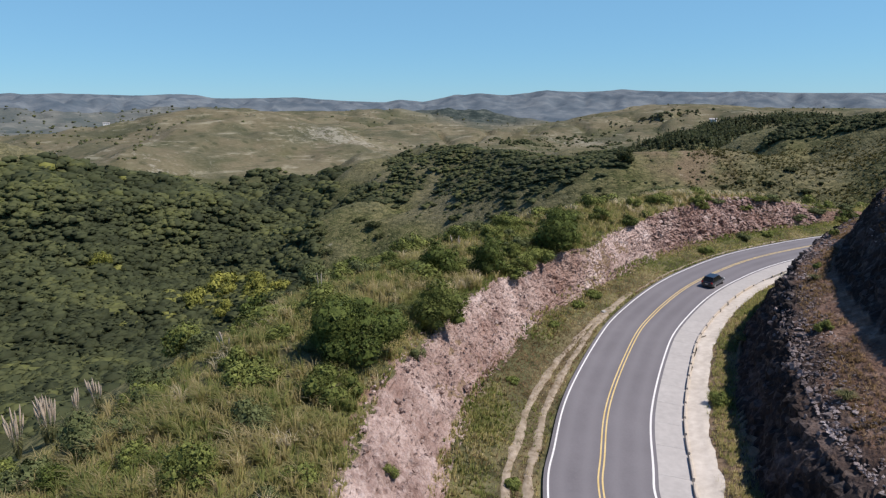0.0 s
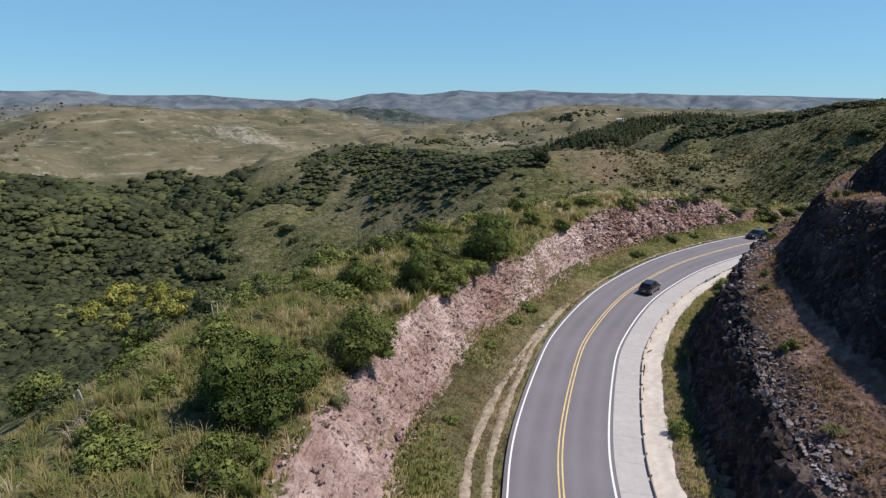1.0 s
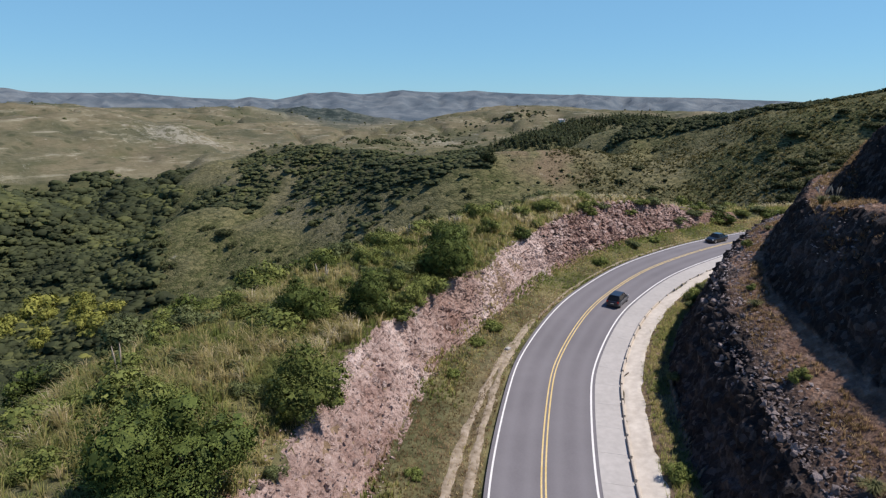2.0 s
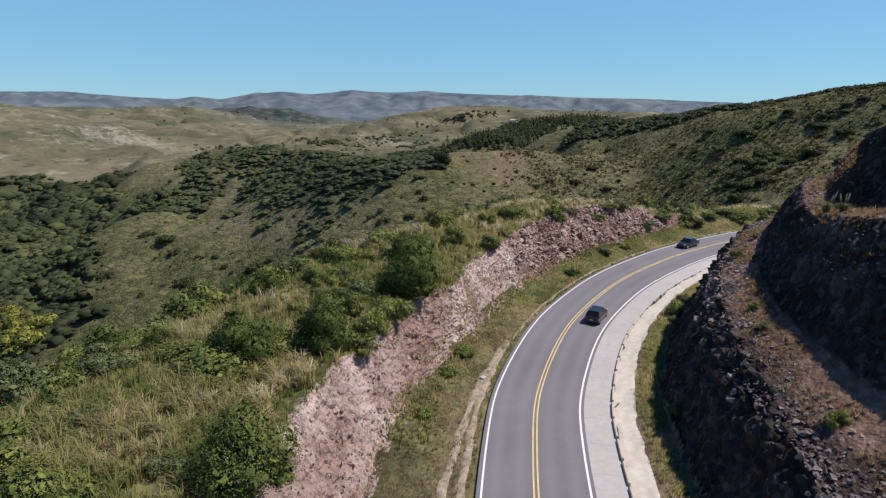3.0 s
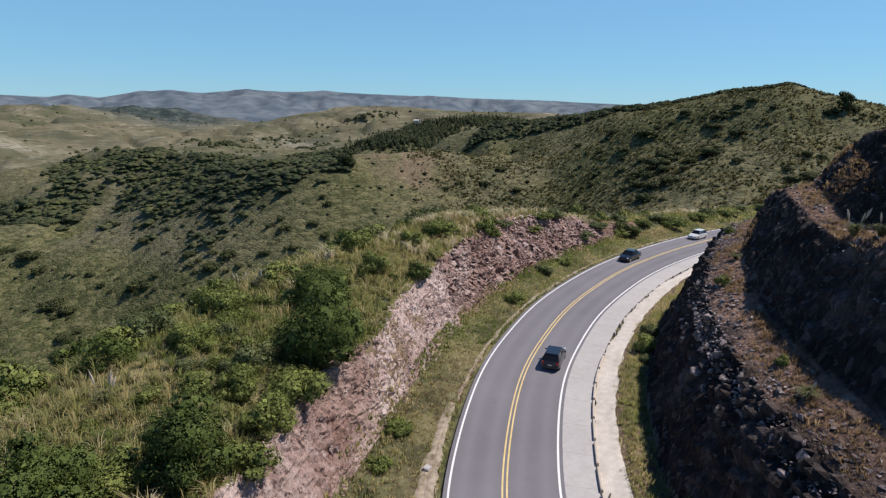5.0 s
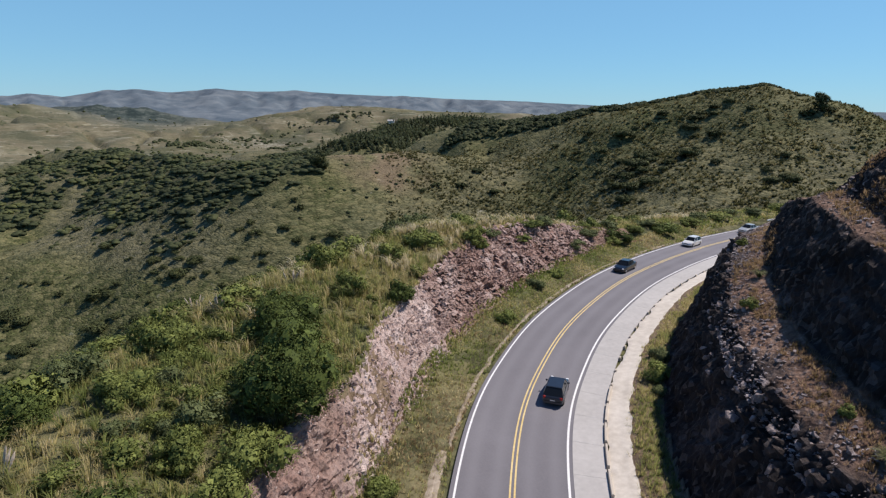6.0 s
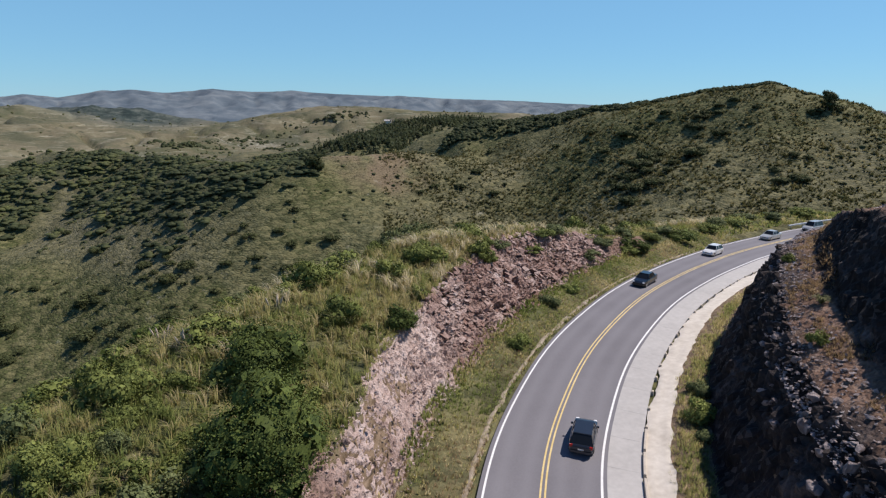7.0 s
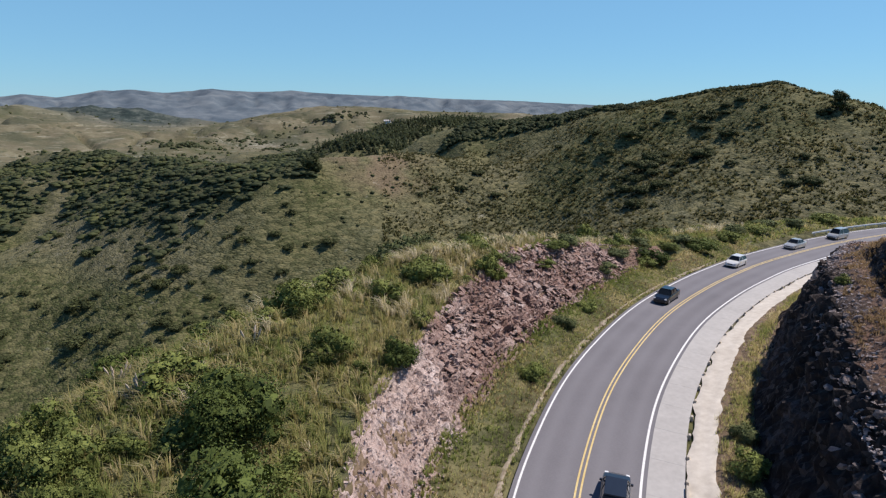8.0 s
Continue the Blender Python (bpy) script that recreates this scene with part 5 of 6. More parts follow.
# ---- grass ----
def tufts(name, x, y, z, tall, wide, blades, tone, material, label, category="grass", seed=1, thin=0.09):
    rng = np.random.default_rng(seed)
    n = len(x)
    a = rng.random((n, blades)) * 6.283
    lean = wide[:, None] * (0.25 + 0.75 * rng.random((n, blades)))
    h = tall[:, None] * (0.55 + 0.5 * rng.random((n, blades)))
    cx, cy = np.cos(a), np.sin(a)
    root = rng.random((n, blades)) * wide[:, None] * 0.35
    w = thin * tall[:, None] * (0.7 + 0.6 * rng.random((n, blades)))
    bx, by = x[:, None] + cx * root, y[:, None] + cy * root
    base = np.repeat(z[:, None] - 0.06, blades, 1)
    p0 = np.stack([bx - cy * w, by + cx * w, base], -1)
    p1 = np.stack([bx + cy * w, by - cx * w, base], -1)
    p2 = np.stack([x[:, None] + cx * lean, y[:, None] + cy * lean, base + h], -1)
    v = np.stack([p0, p1, p2], 2).reshape(-1, 3)
    up = np.stack([cx * 0.35, cy * 0.35, np.ones_like(cx)], -1).reshape(-1, 3)
    up /= np.linalg.norm(up, axis=1)[:, None]
    me = quads_mesh(name, v, np.arange(len(v)).reshape(-1, 3), [material], False, None, np.repeat(up, 3, 0))
    set_float(me, "tone", np.repeat(tone, blades * 3))
    return tagged(new(name, me), label, category, kind="stuff")


def arching(name, x, y, z, tall, blades, tone, material, label, category, seed):
    """Tussocks of fine blades that rise and hang over, all leaning a little downwind."""
    rng = np.random.default_rng(seed)
    n = len(x)
    a = rng.random((n, blades)) * 6.283
    h = tall[:, None] * (0.55 + 0.6 * rng.random((n, blades)))
    cx, cy = np.cos(a) - 0.35, np.sin(a) + 0.2
    w = 0.012 + 0.012 * rng.random((n, blades))
    out = h * (0.35 + 0.5 * rng.random((n, blades)))
    rows = []
    for u, rise, wide in ((0.0, -0.06, 1.0), (0.42, 0.72, 0.9), (1.0, 0.86, 0.12)):
        px, py, pz = x[:, None] + cx * (0.08 + out * u ** 1.3), y[:, None] + cy * (0.08 + out * u ** 1.3), z[:, None] + h * rise
        rows += [np.stack([px - cy * w * wide, py + cx * w * wide, pz], -1), np.stack([px + cy * w * wide, py - cx * w * wide, pz], -1)]
    v = np.stack(rows, 2).reshape(-1, 3)
    k = np.arange(n * blades)[:, None] * 6
    quads = np.stack([k + (0, 1, 3, 2), k + (2, 3, 5, 4)], 1).reshape(-1, 4)
    up = np.stack([cx * 0.35, cy * 0.35, np.ones_like(cx)], -1).reshape(-1, 3)
    up /= np.linalg.norm(up, axis=1)[:, None]
    me = quads_mesh(name, v, quads, [material], False, None, np.repeat(up, 6, 0))
    set_float(me, "tone", np.repeat(tone, blades * 6))
    return tagged(new(name, me), label, category, kind="stuff")


def grass_material(name, tones):
    m, n, l, b = shader(name, 0.8, spec=0.15)
    geo = n.new("ShaderNodeNewGeometry")
    f = math_node(n, l, "ADD", attribute(n, "tone"), math_node(n, l, "MULTIPLY", math_node(n, l, "SUBTRACT", geo.outputs["Random Per Island"], 0.5), 0.3))
    l.new(ramp_node(n, l, f, list(zip((0.0, 0.3, 0.55, 0.8, 1.0), tones))), b.inputs["Base Color"])
    thin_leaf(n, l, b, 0.45)
    return m


GRASS = grass_material("grass_blades", [(0.15, 0.2, 0.052), (0.3, 0.325, 0.11), (0.43, 0.37, 0.16), (0.62, 0.53, 0.3), (0.8, 0.72, 0.52)])
DULL = grass_material("hill_blades", [(0.034, 0.042, 0.016), (0.066, 0.07, 0.026), (0.112, 0.107, 0.044), (0.19, 0.168, 0.078), (0.3, 0.262, 0.145)])
RUSSET = grass_material("russet_blades", [(0.14, 0.105, 0.052), (0.21, 0.15, 0.08), (0.29, 0.2, 0.115), (0.4, 0.3, 0.18), (0.52, 0.42, 0.28)])


def road_patch(n, s0, s1, d0, d1, seed):
    rng = np.random.default_rng(seed)
    s, d = s0 + (s1 - s0) * rng.random(n), d0 + (d1 - d0) * rng.random(n)
    x, y = road_xy(s, d)
    return s, d, x, y, rng


def all_grass():
    s, d, x, y, rng = road_patch(44000, 76, 222, -39, -9, 41)
    nat = left_side(s, d)
    keep = (nat < cutting(s, d) + 0.1) & (s < 222)
    s, d, x, y = s[keep], d[keep], x[keep], y[keep]
    z = land(x, y)
    p = fbm(x, y, 7, 3, 101)
    tone = np.clip(0.36 + 0.07 * smoothstep(130, 105, s) - 0.2 * smoothstep(-18, -26, d) * smoothstep(132, 150, s) + 0.6 * p + 0.11 * rng.normal(size=len(x)), 0.02, 0.8)
    tall = 0.28 + 0.34 * rng.random(len(x)) + 0.35 * (rng.random(len(x)) < 0.2)
    tufts("grass", x, y, z, tall, 0.3 + 0.35 * rng.random(len(x)), 11, tone, GRASS, "uneven green and straw grass above the cut", seed=2, thin=0.045)
    # straw tussocks in drifts
    s, d, x, y, rng = road_patch(5600, 70, 225, -38, -10.5, 43)
    p = fbm(x, y, 9, 4, 103) + 0.22 * np.exp(-((s - 165) / 20) ** 2) * 1.5 + 0.1 * rng.normal(size=len(s))
    keep = (p > 0.17) & (left_side(s, d) < cutting(s, d) - 0.2)
    x, y = x[keep], y[keep]
    arching("straw_tussocks", x, y, land(x, y), 0.7 + 0.8 * rng.random(len(x)) ** 2, 16, np.clip(0.36 + 0.36 * rng.random(len(x)), 0, 1), GRASS, "tall pale straw tussocks in drifts", "tussock grass", 3)
    s, d, x, y, rng = road_patch(1100, 156, 236, -30, -11, 44)
    keep = (fbm(x, y, 5, 3, 137) > np.where(s < 182, -0.05, 0.12)) & (left_side(s, d) < cutting(s, d) - 0.2)
    x, y = x[keep], y[keep]
    arching("pale_grass", x, y, land(x, y), 0.9 + 0.7 * rng.random(len(x)), 30, np.clip(0.72 + 0.3 * rng.random(len(x)), 0, 1), GRASS, "drift of nearly white feathery grass at the cut's edge", "tussock grass", 13)
    s, d, x, y, rng = road_patch(2300, 76, 150, -34, -11, 48)
    keep = (left_side(s, d) < cutting(s, d) - 0.1) & (fbm(x, y, 6, 3, 139) > -0.16)
    x, y = x[keep], y[keep]
    arching("soft_grass", x, y, land(x, y), 0.5 + 0.55 * rng.random(len(x)), 24, np.clip(0.26 + 0.7 * fbm(x, y, 5, 3, 141) + 0.16 * rng.normal(size=len(x)), 0.03, 0.95), GRASS, "soft grey-green grass hanging over in the shelf's hollows", "grass", 15)
    s, d, x, y, rng = road_patch(2100, 84, 122, -33, -14, 61)
    keep = (left_side(s, d) < cutting(s, d) - 0.1) & (fbm(x, y, 5, 3, 143) > 0.0)
    x, y = x[keep], y[keep]
    arching("arching_grass", x, y, land(x, y), 0.8 + 0.7 * rng.random(len(x)), 30, np.clip(0.45 + 0.6 * fbm(x, y, 4, 3, 145) + 0.16 * rng.normal(size=len(x)), 0.1, 1), GRASS, "mounds of tall arching pale grass on the shelf", "tussock grass", 17)
    s, d, x, y, rng = road_patch(600, 142, 174, -26, -15, 63)
    keep = (left_side(s, d) < cutting(s, d) - 0.1) & (fbm(x, y, 5, 3, 147) > -0.02)
    x, y = x[keep], y[keep]
    arching("arching_grass", x, y, land(x, y), 0.8 + 0.8 * rng.random(len(x)), 28, np.clip(0.58 + 0.2 * rng.normal(size=len(x)), 0.2, 1), GRASS, "drift of tall pale seeding grass behind the cut", "tussock grass", 19)
    # verges
    s, d, x, y, rng = road_patch(31000, 80, 225, -11.5, -4.3, 45)
    keep = (-d < left_toe(s) + 0.6) & (rng.random(len(s)) > 0.6 * ((np.abs(-d - 5.0) < 0.45) | (np.abs(-d - 6.5) < 0.35)) * (s < 138))
    s, d, x, y = s[keep], d[keep], x[keep], y[keep]
    tone = np.clip(0.42 - 0.1 * smoothstep(120, 150, s) + 0.8 * fbm(x, y, 4, 4, 105) + 0.14 * rng.normal(size=len(x)), 0.02, 0.8)
    russet = rng.random(len(x)) < 0.5 - 0.3 * smoothstep(120, 150, s) + 1.2 * fbm(x, y, 9, 3, 131)
    tufts("russet_grass", x[russet], y[russet], cutting(s[russet], d[russet]), 0.16 + 0.25 * rng.random(russet.sum()), 0.16 + 0.12 * rng.random(russet.sum()), 6, tone[russet], RUSSET, "reddish brown seeding grass on the verge", seed=14, thin=0.06)
    s, d, x, y, tone = s[~russet], d[~russet], x[~russet], y[~russet], tone[~russet]
    tufts("verge_grass", x, y, cutting(s, d), 0.16 + 0.26 * rng.random(len(x)) ** 2 + 0.22 * smoothstep(7, 9, -d), 0.18 + 0.15 * rng.random(len(x)), 7, tone, GRASS, "green and yellow grass on the roadside verge", seed=4)
    s, d, x, y, rng = road_patch(9500, 70, 215, 7.9, 10.6, 47)
    tone = np.clip(0.36 + 0.6 * fbm(x, y, 4, 3, 107) + 0.12 * rng.normal(size=len(x)), 0.15, 0.8)
    keep = rng.random(len(s)) < smoothstep(7.9, 9.0, d - 0.6 * smoothstep(160, 185, s) + 0.5 * fbm(s, d, 3, 2, 108))
    s, d, x, y, tone = s[keep], d[keep], x[keep], y[keep], tone[keep]
    tufts("verge_grass", x, y, cutting(s, d), 0.22 + 0.34 * rng.random(len(x)), 0.25 + 0.25 * rng.random(len(x)), 8, tone, GRASS, "rank yellow grass at the foot of the cutting", seed=5, thin=0.055)
    # benches
    for d0, d1, k in ((15.0, 18.0, 49), (21.2, 24.6, 51)):
        s, d, x, y, rng = road_patch(4600, 80, 195, d0, d1, k)
        z = np.minimum(cutting(s, d), right_side(s, d))
        keep = fbm(x, y, 4, 3, 109) > np.where(d < 16, 0.05, -0.16)
        tufts("bench_grass", x[keep], y[keep], z[keep], 0.14 + 0.26 * rng.random(keep.sum()), 0.22 + 0.25 * rng.random(keep.sum()), 9, np.clip(0.4 + 0.2 * rng.normal(size=keep.sum()), 0.1, 0.9), RUSSET, "dry brown grass on the rock bench", seed=k)
    # scrubby grass on the hillside beyond the bend
    x, y, z, r, rng = sample(40000, 26, 72, 170, 400, 57, 0.0)
    s, d = road_coords(x, y)
    patch = fbm(x, y, 12, 3, 113)
    keep = (d < -28) & (rng.random(len(x)) < 0.6 + 1.2 * patch)
    x, y, z, patch = x[keep], y[keep], z[keep], patch[keep]
    tone = np.clip(0.1 - 0.3 * patch + 0.14 * rng.normal(size=len(x)), 0.0, 0.5)
    tufts("hillside_grass", x, y, z, 0.6 + 0.7 * rng.random(len(x)) ** 2, 0.8 + 0.8 * rng.random(len(x)), 6, np.clip(tone + 0.25 + 0.2 * rng.normal(size=len(x)), 0, 1), DULL, "rank green and straw grass on the slope beyond the road", seed=8, thin=0.35)
    s, d, x, y, rng = road_patch(5200, 222, 330, -17, -6.2, 59)
    patch = fbm(x, y, 5, 3, 115)
    tone = np.clip(0.25 - 0.5 * patch + 0.16 * rng.normal(size=len(x)), 0.0, 0.65)
    tufts("verge_grass", x, y, land(x, y) - 0.03, 0.3 + 0.6 * rng.random(len(x)) ** 2, 0.35 + 0.4 * rng.random(len(x)), 8, tone, GRASS, "tall green and straw grass behind the guard rail", seed=9, thin=0.12)
    # tussocks on the open slopes
    x, y, z, r, rng = sample(46000, -34, 76, 70, 420, 53, 0.0)
    s, d = road_coords(x, y)
    keep = (d < -28)
    x, y, z, r = x[keep], y[keep], z[keep], r[keep]
    tone = np.clip(0.3 + 0.5 * fbm(x, y, 22, 3, 111) + 0.2 * rng.normal(size=len(x)), 0.0, 0.7)
    tufts("slope_grass", x, y, z, (0.2 + 0.25 * rng.random(len(x))) * (1 + 0.4 * smoothstep(150, 350, r)), 0.6 + 0.6 * rng.random(len(x)), 5, np.clip(tone + 0.15 + 0.15 * rng.normal(size=len(x)), 0, 1), DULL, "tussocky grass on the open hillsides", seed=6, thin=0.3)


all_grass()


# ---- plumed grass clumps ----
PLUME = speckled("pale_plume", (0.38, 0.31, 0.23), (0.6, 0.51, 0.41), 8.0, 0.95, 0.0)
BLADE = leaf_material("long_blades", (0.07, 0.085, 0.035), (0.22, 0.21, 0.1))


def plume_clump(plumes, tall, seed, label):
    rng = np.random.default_rng(seed)
    root = new("plumed_grass")
    n = 220
    a, h = rng.random(n) * 6.283, tall * (0.3 + 0.3 * rng.random(n))
    cx, cy, w, out = np.cos(a), np.sin(a), 0.012 + 0.01 * rng.random(n), 0.25 + 0.75 * rng.random(n)
    rows = []
    for u, rise, wide in ((0.1, -0.1, 1.0), (0.45, 0.8, 0.9), (1.0, 0.72, 0.15)):
        px, py, pz = cx * out * u, cy * out * u, h * rise
        rows += [np.c_[px - cy * w * wide, py + cx * w * wide, pz], np.c_[px + cy * w * wide, py - cx * w * wide, pz]]
    v = np.stack(rows, 1).reshape(-1, 3)
    k = np.arange(n)[:, None] * 6
    blades = np.stack([k + (0, 1, 3, 2), k + (2, 3, 5, 4)], 1).reshape(-1, 4)
    part("blades", quads_mesh("blades", v, blades, []), BLADE, root)
    for k in range(plumes):
        bm = bmesh.new()
        ang, out = rng.random() * 6.283, 0.2 + 0.7 * rng.random()
        top = tall * (0.8 + 0.35 * rng.random())
        a, b = Vector((math.cos(ang) * 0.1, math.sin(ang) * 0.1, 0)), Vector((math.cos(ang) * out, math.sin(ang) * out, top))
        limb(bm, a, a.lerp(b, 0.72), 0.012, 0.01, 4)
        axis = (b - a).normalized()
        u = axis.orthogonal().normalized()
        w = axis.cross(u)
        rings = []
        for q, r in ((0.6, 0.015), (0.7, 0.06), (0.82, 0.075), (0.93, 0.045), (1.0, 0.01)):
            c = a.lerp(b, q)
            rings.append([bm.verts.new(c + (u * math.cos(f) + w * math.sin(f)) * r * (0.8 + 0.4 * rng.random())) for f in (1.047 * m for m in range(6))])
        for p, q in zip(rings[:-1], rings[1:]):
            for m in range(6):
                bm.faces.new((p[m], p[(m + 1) % 6], q[(m + 1) % 6], q[m]))
        part("plume", bm_mesh("plume", bm), PLUME, root, "feathery pale plume" if k == 0 else "")
    return tagged(root, label, "plumed grass", "plumed grass clumps")


for k, (x, y, plumes, tall) in enumerate(((-31.2, 42.0, 14, 3.9), (-30.0, 43.6, 14, 3.8), (-28.9, 42.6, 11, 3.6), (-28.2, 44.9, 8, 3.2), (-26.8, 45.6, 9, 3.2),
                                          (-10.4, 56.9, 2, 3.2), (17.0, 92.8, 14, 1.7), (16.2, 99.6, 8, 1.5), (-16.5, 47.0, 4, 2.2), (24.0, 97.0, 4, 1.9), (4.0, 76.5, 4, 2.0))):
    set_down(plume_clump(plumes, tall, 600 + k, "clump of tall grass with pale feathery plumes"), x, y)
for k, (s, d, plumes, tall) in enumerate(((139.5, 21.9, 3, 1.9), (137.0, 22.6, 3, 1.7), (127.5, 16.6, 1, 1.0), (158.0, 16.8, 0, 1.1), (101.8, 15.6, 0, 1.2))):
    x, y = road_xy(s, d)
    ob = plume_clump(plumes, tall, 640 + k, "tuft of long grass with plumes on the rock bench" if plumes else "round tuft of yellow-green grass on the rock bench")
    ob.matrix_basis = Matrix.Translation((float(x), float(y), float(cutting(np.array([s]), np.array([d]))[0]) + 0.05))


# ---- cars ----
def paint(name, colour, metal=0.5):
    m, n, l, b = shader(name, 0.28, metal, 0.5)
    l.new(ramp_node(n, l, noise_node(n, l, 2.0).outputs[0], [(0.3, tuple(c * 0.85 for c in colour)), (0.7, colour)]), b.inputs["Base Color"])
    b.inputs["Coat Weight"].default_value = 0.6
    return m


def plain(name, colour, rough=0.5, metal=0.0, spec=0.5):
    m, n, l, b = shader(name, rough, metal, spec)
    b.inputs["Base Color"].default_value = (*colour, 1)
    return m


GLASS, TYRE, RIM = plain("tinted_car_glass", (0.012, 0.014, 0.016), 0.1, 0, 0.35), plain("tyre_rubber", (0.02, 0.02, 0.02), 0.9), plain("alloy_rim", (0.5, 0.5, 0.52), 0.3, 0.9)
LAMP, TAIL, TRIM = plain("headlamp_lens", (0.75, 0.77, 0.8), 0.1), plain("tail_lamp", (0.35, 0.02, 0.015), 0.2), plain("black_trim", (0.025, 0.025, 0.027), 0.6)
PLATE = plain("plate_white", (0.6, 0.6, 0.6), 0.5)


def loft(rings, close=True):
    bm = bmesh.new()
    rows = [[bm.verts.new(p) for p in ring] for ring in rings]
    n = len(rows[0])
    for a, b in zip(rows[:-1], rows[1:]):
        for k in range(n):
            bm.faces.new((a[k], a[(k + 1) % n], b[(k + 1) % n], b[k]))
    if close:
        bm.faces.new(rows[0][::-1])
        bm.faces.new(rows[-1])
    bmesh.ops.recalc_face_normals(bm, faces=bm.faces)
    return bm


def block(x0, x1, y0, y1, z0, z1, bevel=0.03):
    bm = bmesh.new()
    bmesh.ops.create_cube(bm, size=1.0, matrix=Matrix.Translation(((x0 + x1) / 2, (y0 + y1) / 2, (z0 + z1) / 2)) @ Matrix.Diagonal((abs(x1 - x0), abs(y1 - y0), abs(z1 - z0), 1)))
    if bevel:
        bmesh.ops.bevel(bm, geom=bm.edges, offset=bevel, segments=2, affect="EDGES")
    return bm


def car(label, colour, shape):
    """A car that points along +x, its wheels on z = 0. shape: hatch, sedan or van."""
    root = new("car")
    length, high, half = {"hatch": (3.95, 1.48, 0.86), "sedan": (4.45, 1.46, 0.87), "van": (4.2, 1.8, 0.86)}[shape]
    f, r = length / 2, -length / 2
    belt = 0.92 if shape != "van" else 1.02
    # lower body: rings along the length, each (width, sill, shoulder, deck)
    stations = {"hatch": [(r, 0.72, 0.42, 0.74, 0.8), (r + 0.12, 0.82, 0.3, 0.8, belt), (r + 0.7, half, 0.22, 0.82, belt + 0.02), (0.2, half, 0.2, 0.8, belt), (f - 1.05, half, 0.2, 0.78, belt - 0.02), (f - 0.35, 0.82, 0.22, 0.66, 0.78), (f, 0.66, 0.34, 0.52, 0.6)],
                "sedan": [(r, 0.72, 0.42, 0.74, 0.86), (r + 0.12, 0.82, 0.3, 0.8, 0.98), (r + 0.8, half, 0.22, 0.82, 0.98), (0.2, half, 0.2, 0.8, belt), (f - 1.15, half, 0.2, 0.78, belt - 0.02), (f - 0.35, 0.82, 0.22, 0.66, 0.76), (f, 0.66, 0.34, 0.52, 0.6)],
                "van": [(r, 0.78, 0.4, 0.8, 0.98), (r + 0.08, 0.84, 0.3, 0.86, belt), (r + 0.7, half, 0.22, 0.88, belt), (0.2, half, 0.2, 0.86, belt), (f - 0.9, half, 0.2, 0.84, belt - 0.02), (f - 0.3, 0.82, 0.22, 0.72, 0.86), (f, 0.68, 0.34, 0.56, 0.64)]}[shape]
    bm = loft([[(x, -w, lo), (x, -w, mid), (x, -w * 0.93, top), (x, w * 0.93, top), (x, w, mid), (x, w, lo)] for x, w, lo, mid, top in stations])
    bmesh.ops.bevel(bm, geom=[e for e in bm.edges if e.is_manifold and e.calc_face_angle(0) > 0.5], offset=0.04, segments=2, affect="EDGES")
    part("body", bm_mesh("body", bm, smooth=False), colour, root)
    # glasshouse and roof
    back, roof_back, roof_front, screen = {"hatch": (r + 0.12, r + 0.62, 0.35, f - 1.12), "sedan": (r + 0.72, r + 1.3, 0.35, f - 1.25), "van": (r + 0.04, r + 0.2, 0.55, f - 0.95)}[shape]
    rings = []
    for x, w, z in ((back, 0.74, belt), (roof_back, 0.6, high - 0.06), (roof_front, 0.6, high - 0.05), (screen, 0.74, belt - 0.02)):
        rings.append((x, w, z))
    bm = bmesh.new()
    base = [bm.verts.new((x, y, belt - 0.04)) for x, y in ((back, -0.76), (roof_back, -0.8), (roof_front, -0.8), (screen, -0.76), (screen, 0.76), (roof_front, 0.8), (roof_back, 0.8), (back, 0.76))]
    top = [bm.verts.new((x, y, high - 0.06)) for x, y in ((roof_back, -0.6), (roof_back + 0.05, -0.62), (roof_front - 0.05, -0.62), (roof_front, -0.6), (roof_front, 0.6), (roof_front - 0.05, 0.62), (roof_back + 0.05, 0.62), (roof_back, 0.6))]
    for k in range(8):
        bm.faces.new((base[k], base[(k + 1) % 8], top[(k + 1) % 8], top[k]))
    bm.faces.new(top)
    bmesh.ops.recalc_face_normals(bm, faces=bm.faces)
    part("glasshouse", bm_mesh("glasshouse", bm), GLASS, root, "dark tinted glass")
    part("roof", bm_mesh("roof", block(roof_back - 0.02, roof_front + 0.02, -0.63, 0.63, high - 0.08, high, 0.035)), colour, root)
    for y in (-1, 1):
        for x in ((back + roof_back) / 2 + 0.03, -0.25, (roof_front + screen) / 2):
            bm = bmesh.new()
            lean = 0.0 if x == -0.25 else (0.28 if x < 0 else -0.3)
            limb(bm, (x - lean * 0.8, y * 0.79, belt - 0.03), (x + lean * 0.8, y * 0.62, high - 0.06), 0.035, 0.03, 5)
            part("pillar", bm_mesh("pillar", bm), colour, root)
        part("mirror", bm_mesh("mirror", block(screen - 0.38, screen - 0.22, y * 0.84, y * 1.0, belt, belt + 0.14, 0.03)), colour, root)
        part("headlight", bm_mesh("headlight", block(f - 0.3, f - 0.08, y * 0.52, y * 0.76, 0.58, 0.72, 0.03)), LAMP, root, "clear headlight")
        part("tail_light", bm_mesh("tail_light", block(r - 0.01, r + 0.12, y * 0.56, y * 0.79, 0.68, 0.9, 0.03)), TAIL, root, "red tail light")
